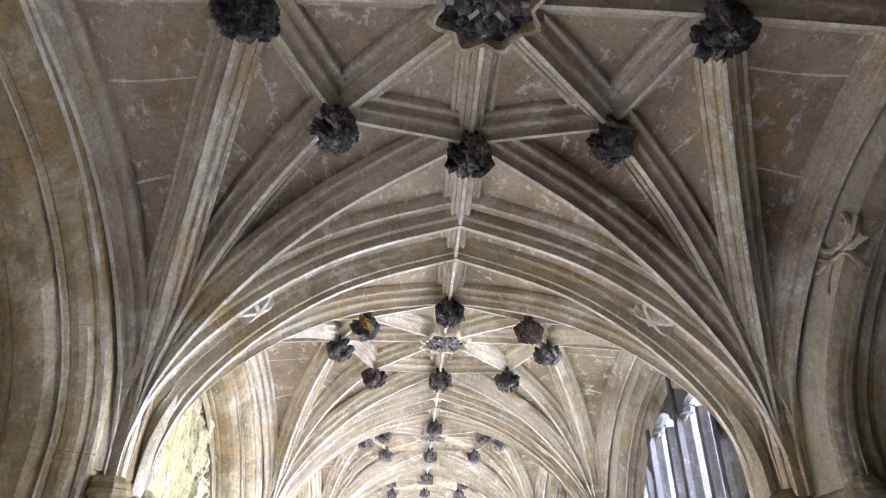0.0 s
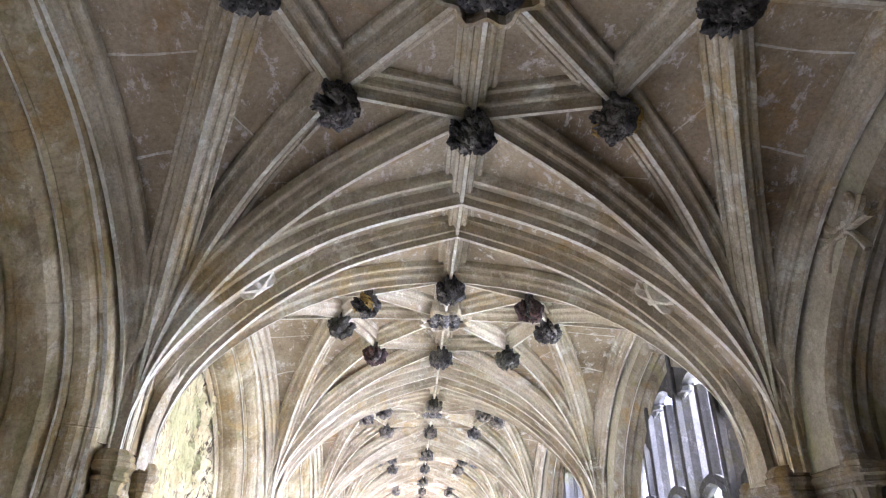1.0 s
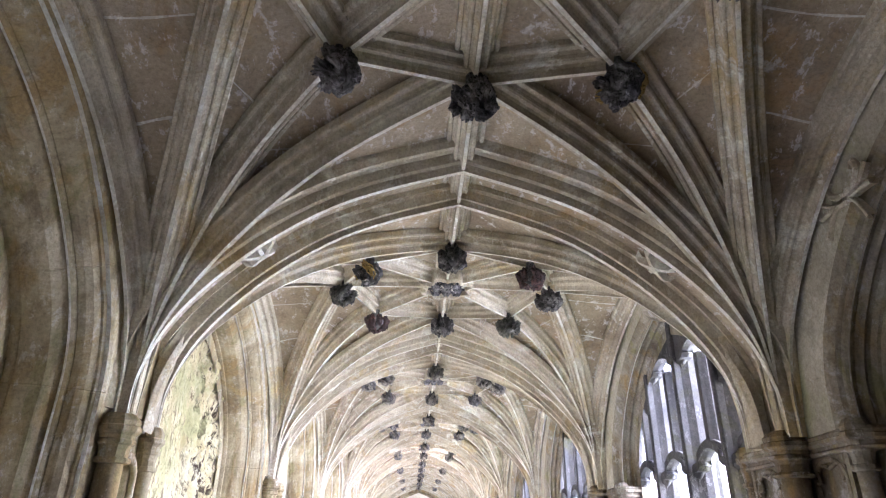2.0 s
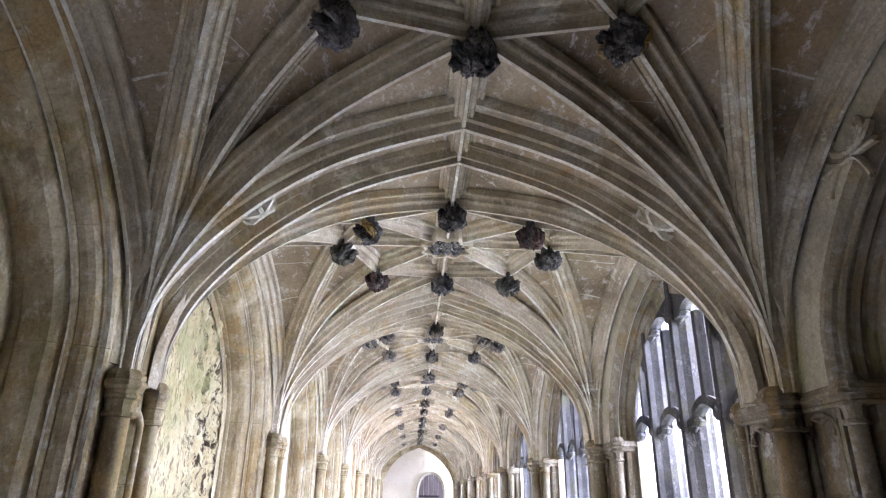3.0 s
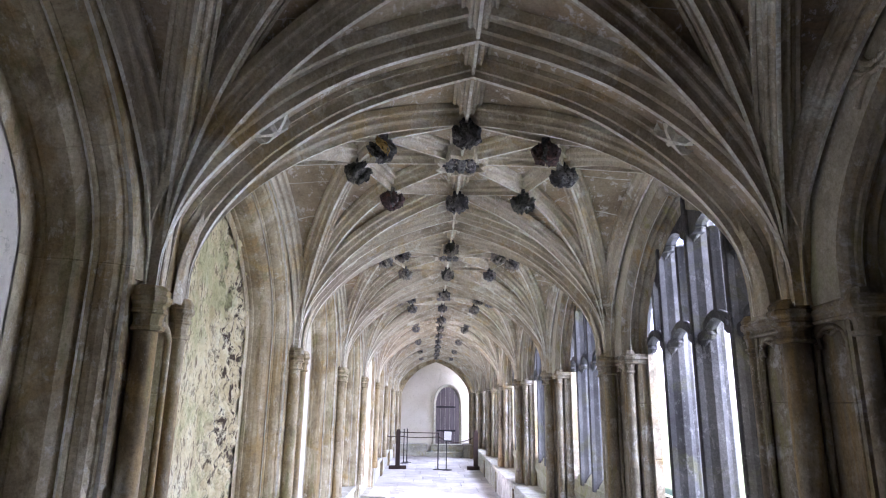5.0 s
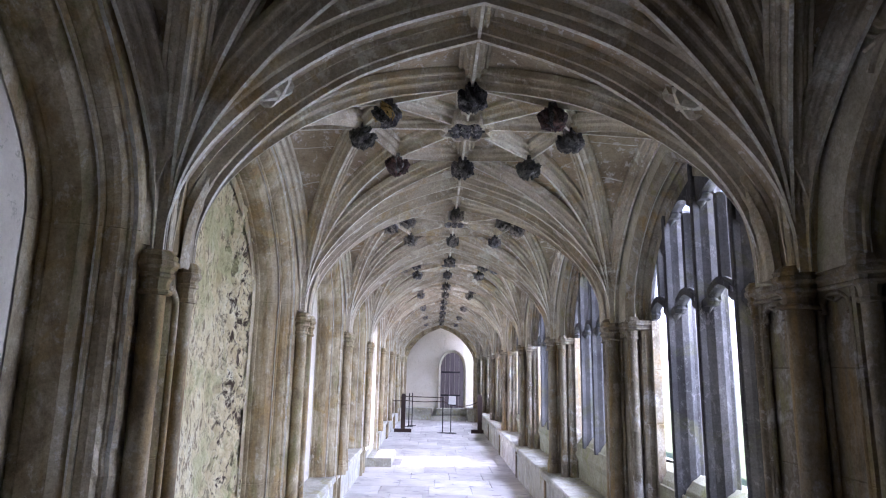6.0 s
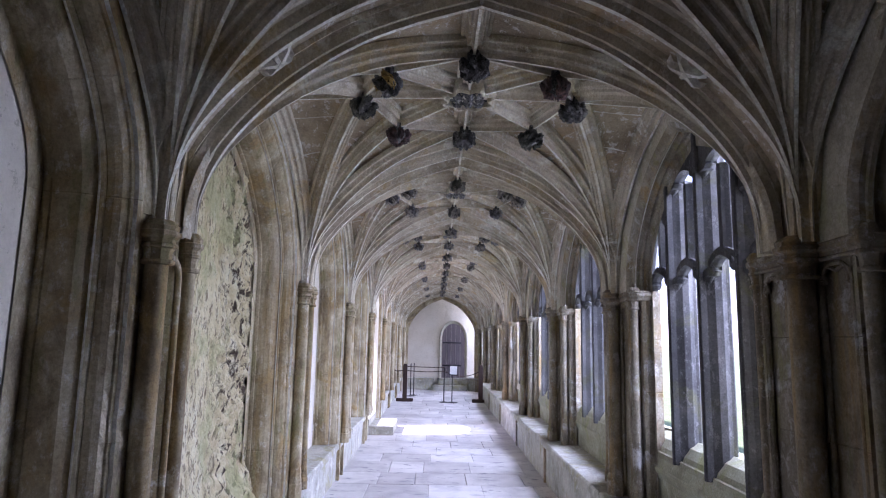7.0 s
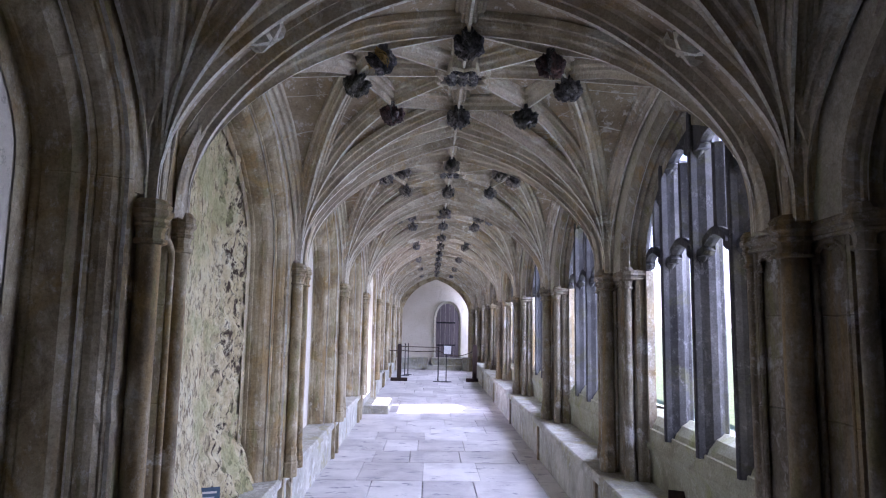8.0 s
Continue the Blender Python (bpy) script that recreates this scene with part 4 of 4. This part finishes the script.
# ---- bosses ----
def leafy(seed, r, leaves, mats, twist=0.9, curl=0.5):
    """A carved boss: lobed leaves that swirl round a core, whose dark colour paints shade into the deep gaps. Gives
    (name, mesh) of its parts.
    """
    rnd = random.Random(seed)
    core = Soup()
    core.lathe([(r * 0.40, r * 0.95)] + [(r * 0.62 * math.cos(t), r * 0.60 * math.sin(t)) for t in np.linspace(0.9, -1.5, 9)], n=16)
    out = [("core", core.mesh("core", [BOSS_DARK], smooth=True))]

    def leaf(az, t0, t1, wide, lift0, bend, mat):
        s = Soup()
        nu, nv = 17, 11
        top, under = [], []
        for u in np.linspace(0, 1, nu):
            lat = t0 + (t1 - t0) * u
            lobe = 0.84 + 0.18 * abs(math.sin(3.2 * math.pi * u + 0.4))
            spread = wide * math.sin(math.pi * min(1.0, 0.10 + 0.90 * u)) ** 0.55 * lobe
            lift = lift0 * (1 + curl * 0.12 * u * u) + 0.06 * math.sin(9 * u + seed)
            row, low = [], []
            for v in np.linspace(-1, 1, nv):
                a = az + bend * u + v * spread / max(0.45, math.cos(lat))
                vein = 0.09 * math.cos(2.5 * math.pi * v) - 0.10 * math.exp(-(v / 0.14) ** 2) + 0.05 * math.cos(14 * u - 5 * abs(v))
                k = r * (lift + vein * (1 - 0.3 * u) - 0.20 * v * v)
                d = Vector((math.cos(a) * math.cos(lat), math.sin(a) * math.cos(lat), math.sin(lat) * 0.92))
                k *= 1 + 0.10 * noise.noise(d * 6 + Vector((seed, 0, 0)))
                row.append(d * k)
                low.append(d * (k - 0.20 * r))
            top.append(row)
            under.append(low)
        s.grid(top)
        s.grid(under)
        def rim(g):
            return [q[0] for q in g] + g[-1][1:] + [q[-1] for q in reversed(g)][1:] + g[0][::-1][1:]
        s.grid([rim(top), rim(under)])
        out.append(("leaf", s.mesh("leaf", [mat], smooth=True, merge=True)))

    for q in range(leaves):
        az = 2 * math.pi * q / leaves + rnd.uniform(-0.2, 0.2)
        leaf(az, 0.80 + rnd.uniform(-0.2, 0.1), -0.75 + rnd.uniform(-0.25, 0.2), 2.1 / leaves, 0.92 + rnd.uniform(-0.06, 0.08), twist * rnd.uniform(0.5, 1.3), mats[-1] if q % 3 == 0 else mats[0])
    for q in range(3):
        leaf(2 * math.pi * (q + 0.5) / 3 + rnd.uniform(-0.3, 0.3), -0.25, -1.42, 0.42, 0.88 + rnd.uniform(-0.05, 0.08), twist * 1.2, mats[0])
    return out


def foil_boss():
    """The flat central boss: a square of carved foliage in a four-sided frame with rounded corners."""
    s = Soup()
    n = 48
    def ring(r, z):
        out = []
        for q in range(n):
            a = 2 * math.pi * q / n
            k = 1 - 0.13 * math.cos(4 * a) ** 2 - 0.06 * math.cos(8 * a)
            out.append((r * k * math.cos(a), r * k * math.sin(a), z))
        return out
    s.grid([ring(0.175, 0.075), ring(0.172, 0.0), ring(0.160, -0.016), ring(0.146, -0.012), ring(0.138, 0.02)], 0, closed=True)
    # dark backing sheet: the recess's shade behind the leaves, put into colour
    s.cap(ring(0.14, 0.018), 1)
    return s.mesh("boss_frame", [RIB, BOSS_DARK])


def foil_leaves():
    s = Soup()
    for i in range(3):
        for j in range(3):
            x, y = (i - 1) * 0.066, (j - 1) * 0.066
            for q in range(4):
                a = q * math.pi / 2 + 0.5 * ((i + j) % 2)
                dx, dy = math.cos(a), math.sin(a)
                rows = []
                for u in np.linspace(0, 1, 6):
                    w = 0.017 * math.sin(math.pi * (0.15 + 0.85 * u)) ** 0.7 * (1 + 0.25 * math.sin(14 * u))
                    c = (x + dx * 0.036 * u, y + dy * 0.036 * u)
                    z = -0.008 - 0.016 * math.sin(math.pi * u) + 0.02 * u * u
                    rows.append([(c[0] - dy * w * v, c[1] + dx * w * v, z + 0.012 * abs(v) - 0.006 * (abs(v) < 0.1)) for v in (-1, -0.5, 0, 0.5, 1)])
                s.grid(rows)
            s.lathe([(0.009, 0.018), (0.009, -0.012), (0.004, -0.02)], x, y, 8)
    return s.mesh("carved_leaves", [BOSS_GREY], smooth=True)


FOIL, FOIL_LEAVES = foil_boss(), foil_leaves()
BOSSES = [
    (leafy(1, 0.092, 5, [BOSS_GREY], 1.5, 0.2), "grey carved leaf boss under the vault ribs"),
    (leafy(2, 0.097, 6, [BOSS_DARK, BOSS_GREY], 0.7, 0.5), "dark carved foliage boss under the vault ribs"),
    (leafy(3, 0.092, 5, [BOSS_DARK, GOLD], 1.1, 0.3), "dark carved boss with traces of gilding under the vault ribs"),
    (leafy(4, 0.088, 7, [BOSS_RED], 0.4, 0.3), "dark red painted rosette boss under the vault ribs"),
    (leafy(5, 0.092, 6, [BOSS_GREEN], -1.2, 0.4), "green grey carved foliage boss under the vault ribs"),
    (leafy(6, 0.090, 8, [BOSS_DARK], 0.5, 0.4), "black carved leaf cluster boss under the vault ribs"),
]
PLAIN_BOSSES = [
    (leafy(11, 0.085, 5, [BOSS_PALE, BOSS_GREY], 0.9, 0.3), "pale stone carved leaf boss under the vault ribs"),
    (leafy(12, 0.080, 6, [BOSS_GREY, BOSS_PALE], 0.5, 0.4), "grey and cream carved boss under the vault ribs"),
    (leafy(13, 0.082, 7, [BOSS_PALE, BOSS_GREEN], -0.8, 0.3), "weathered cream foliage boss under the vault ribs"),
]
WHICH = {
    -1: {(-1, 1): 0, (0, 1): 1, (1, 1): 2, (-1, 0): 1, (1, 0): 1, (0, -1): 4, (-1, -1): 3, (1, -1): 5},
    0: {(-1, -1): 2, (0, -1): 5, (1, -1): 3, (-1, 0): 4, (1, 0): 1, (-1, 1): 3, (0, 1): 5, (1, 1): 4},
}
for k in PIERS[:-1]:
    c = pier_y(k) + BAY / 2
    rnd = random.Random(50 + k)
    ob = thing("ceiling_boss", "flat central boss with carved leaves in a foiled stone frame", "boss", "vault bosses", "", Matrix.Translation((0, c, RIDGE + 0.01)))
    part("boss_frame", FOIL, ob)
    part("carved_leaves", FOIL_LEAVES, ob, "dark grey carved leaves")
    for (i, j) in ((-1, -1), (0, -1), (1, -1), (-1, 0), (1, 0), (-1, 1), (0, 1), (1, 1)):
        me, label = BOSSES[WHICH[k][i, j]] if k in WHICH else PLAIN_BOSSES[rnd.randrange(3)]
        x = 0.652 * i if j == 0 else 0.461 * i
        y = 0.59 * j if i == 0 else 0.443 * j
        z = RIDGE - (0.045 if i == 0 or j == 0 else 0.08)
        ob = thing("ceiling_boss", label, "boss", "vault bosses", "", pose(x, c + y, z, 0, 0, 37 * i + 73 * j + 11 * k))
        for name, piece in me:
            part(name, piece, ob)

# ---- end door ----
def end_door():
    x, w, top = 0.41, 0.385, 2.163
    ob = thing("door_1", "closed arched plank door, weathered purple grey, in a plain stone surround", "door", "", "structure", Matrix.Translation((x, WALL_Y, 0)))
    def outline(h, crown, foot=0.37):
        sp = 1.58
        pts = [(h, foot)]
        for q in range(11):
            u = q / 10
            pts.append((h * math.cos(u * math.pi / 2) ** 0.9 if u < 1 else 0.0, sp + (crown - sp) * math.sin(u * math.pi / 2) ** 0.95))
        return [(-a, z) for a, z in pts] + [(a, z) for a, z in reversed(pts[:-1])]
    inner, outer = outline(w, top), outline(w + 0.09, top + 0.10)
    s = Soup()
    s.grid([[(a, 0.03, z) for a, z in outer], [(a, -0.03, z) for a, z in outer], [(a * 0.95, -0.035, z - 0.02) for a, z in outer], [(a, 0.0, z) for a, z in inner], [(a, 0.06, z) for a, z in inner]])
    part("door_surround", s.mesh("door_surround", [PLAIN]), ob)
    for q in range(5):
        a0, a1 = -w + 2 * w * q / 5, -w + 2 * w * (q + 1) / 5
        def height(a):
            for (p0, z0), (p1, z1) in zip(inner, inner[1:]):
                if p0 <= a <= p1 and p1 > p0:
                    return z0 + (z1 - z0) * (a - p0) / (p1 - p0)
            return 1.5
        xs = np.linspace(a0 + 0.004, a1 - 0.004, 6)
        s = Soup()
        s.grid([[(a, 0.005, 0.37) for a in xs], [(a, 0.005, height(a)) for a in xs]])
        s.grid([[(a, 0.028, height(a)) for a in xs], [(a, 0.005, height(a)) for a in xs]])
        for a in (xs[0], xs[-1]):
            s.grid([[(a, 0.005, 0.37), (a, 0.028, 0.37)], [(a, 0.005, height(a)), (a, 0.028, height(a))]])
        part("plank", s.mesh("plank", [OAK]), ob)
    for z in (0.75, 1.5):
        s = Soup()
        s.box((-w + 0.02, -0.006, z), (w - 0.12, 0.004, z + 0.05))
        part("strap_hinge", s.mesh("strap_hinge", [IRON]), ob)


end_door()
for x0, x1, y0, h in ((-1.15, -0.22, 0.42, 0.37), (-0.26, 0.86, 0.74, 0.15), (-0.10, 0.90, 0.36, 0.36), (0.90, 1.18, 0.80, 0.40)):
    s = Soup()
    s.box((x0 + 0.003, WALL_Y - y0 + 0.02, -0.03), (x1, WALL_Y + 0.028, h - 0.06))
    s.box((x0, WALL_Y - y0, h - 0.058), (x1, WALL_Y + 0.028, h - 0.008))
    s.box((x0 + 0.008, WALL_Y - y0 + 0.008, h - 0.0085), (x1 - 0.004, WALL_Y + 0.026, h))
    tagged(new("stone_step", s.mesh("stone_step", [BENCH])), "worn pale stone step before the end door", "step")
s = Soup()
c = pier_y(DOOR_BAY) + BAY / 2
s.box((-1.28, c - 0.55, -0.03), (-0.86, c + 0.55, 0.14))
s.box((-1.62, c - 0.6, -0.03), (-1.27, c + 0.6, 0.26))
tagged(new("door_step", s.mesh("door_step", [BENCH])), "pale stone steps up to the side doorway", "step")


# ---- barrier ----
BAR_Y = 16.64
def barrier_post(x):
    ob = thing("barrier_post", "dark brown square wooden barrier post on a broad foot", "post", "barrier posts", "", Matrix.Translation((x, BAR_Y, 0)))
    s = Soup()
    s.prism([(-0.055, -0.055), (0.055, -0.055), (0.055, 0.055), (-0.055, 0.055)], 0.08, 0.93)
    s.prism([(-0.045, -0.045), (0.045, -0.045), (0.045, 0.045), (-0.045, 0.045)], 0.93, 0.965)
    part("post", s.mesh("post", [POST]), ob)
    s = Soup()
    s.prism([(-0.22, -0.07), (0.22, -0.07), (0.22, 0.07), (-0.22, 0.07)], 0.0, 0.085)
    part("foot", s.mesh("foot", [POST]), ob)


for x in (-0.967, 1.023):
    barrier_post(x)


def stanchion(x, y, h):
    ob = thing("stanchion", "slim black iron rope stanchion", "stanchion", "stanchions", "", Matrix.Translation((x, y, 0)))
    s = Soup()
    s.lathe([(0.014, 0.015), (0.014, h - 0.03), (0.022, h - 0.02), (0.014, h)], n=10)
    part("rod", s.mesh("rod", [IRON]), ob)
    s = Soup()
    s.lathe([(0.13, 0.0), (0.13, 0.008), (0.03, 0.02), (0.016, 0.03)], n=20)
    part("foot", s.mesh("foot", [IRON]), ob)


for x, y, h in ((0.06, BAR_Y - 0.05, 0.9), (-0.88, BAR_Y + 1.6, 0.92), (-0.8, BAR_Y + 1.9, 0.92)):
    stanchion(x, y, h)


def rope(a, b, sag, name="rope"):
    s = Soup()
    pts = [Vector(a).lerp(Vector(b), q / 16) - Vector((0, 0, sag * 4 * (q / 16) * (1 - q / 16))) for q in range(17)]
    s.tube(pts, 0.013, 6)
    tagged(new("barrier_rope", s.mesh(name, [ROPE])), "brown rope slung between barrier posts", "rope", "ropes")


rope((-0.93, BAR_Y, 0.80), (0.06, BAR_Y - 0.05, 0.80), 0.03)
rope((-0.93, BAR_Y + 0.02, 0.90), (0.06, BAR_Y - 0.03, 0.89), 0.005)
rope((0.06, BAR_Y - 0.05, 0.80), (0.99, BAR_Y, 0.80), 0.13)
rope((-0.99, BAR_Y, 0.80), (-1.26, BAR_Y + 0.05, 0.80), 0.02)

ob = thing("sign_stand", "small framed notice on a slim black stand", "sign", "", "", Matrix.Translation((0.27, BAR_Y - 0.12, 0)))
s = Soup()
s.lathe([(0.012, 0.01), (0.012, 0.74)], n=10)
part("rod", s.mesh("rod", [IRON]), ob)
s = Soup()
s.lathe([(0.15, 0.0), (0.15, 0.01), (0.03, 0.025), (0.014, 0.03)], n=20)
part("foot", s.mesh("foot", [IRON]), ob)
s = Soup()
s.box((-0.115, -0.012, 0.70), (0.115, 0.012, 0.955))
part("frame", s.mesh("frame", [IRON]), ob, at=pose(0, 0, 0, 0, 2, 0))
s = Soup()
s.box((-0.095, -0.017, 0.72), (0.095, -0.0125, 0.935))
part("notice", s.mesh("notice", [PAPER]), ob, "white notice", pose(0, 0, 0, 0, 2, 0))

def plaque(x, y, z, turn, card, lines, tall=0.17):
    ob = thing("information_plaque", "small leaning information plaque on the stone bench", "sign", "plaques", "", pose(x, y, z, 0, 0, turn))
    s = Soup()
    s.box((-0.06, -0.008, 0.0), (0.06, 0.004, tall))
    part("board", s.mesh("board", [card]), ob, at=pose(0, 0, 0, -18, 0, 0))
    for q in range(lines):
        s = Soup()
        s.box((-0.042, -0.0105, 0.135 - 0.03 * q), (0.042 - 0.012 * (q % 2), -0.0082, 0.147 - 0.03 * q))
        part("text_line", s.mesh("text_line", [PAPER]), ob, "unreadable pale line", pose(0, 0, 0, -18, 0, 0))


plaque(-1.44, 3.78, 0.417, 20, SIGN_BLUE, 4)
plaque(1.38, 3.95, 0.467, -25, POST, 0, 0.09)

# ---- flagstones, last ----
rnd = random.Random(7)
y = BACK
floor = thing("floor", "pale worn limestone flagstones with flaked faces", "floor", "", "structure")
while y < WALL_Y:
    depth = rnd.choice((0.55, 0.62, 0.7, 0.8))
    x = -1.30
    while x < 1.27:
        w = rnd.choice((0.42, 0.5, 0.58, 0.66, 0.8))
        x1 = 1.27 if 1.27 - (x + w) < 0.25 else x + w
        gap, z = 0.002, rnd.uniform(-0.002, 0.003)
        y1 = min(y + depth, WALL_Y + 0.02)
        a, b, c0, d = x + gap, y + gap, x1 - gap, y1 - gap
        j = [rnd.uniform(-0.004, 0.004) for _ in range(8)]
        s = Soup()
        low = [(a + j[0], b + j[1], -0.04), (c0 + j[2], b + j[3], -0.04), (c0 + j[4], d + j[5], -0.04), (a + j[6], d + j[7], -0.04)]
        mid = [(p, q, z - 0.006) for p, q, _ in low]
        e = 0.006
        top = [(low[0][0] + e, low[0][1] + e, z), (low[1][0] - e, low[1][1] + e, z), (low[2][0] - e, low[2][1] - e, z), (low[3][0] + e, low[3][1] - e, z)]
        s.grid([low, mid, top], closed=True)
        s.cap(top)
        part("flagstone", s.mesh("flagstone", [FLAG]), floor)
        x = x1
    y += depth
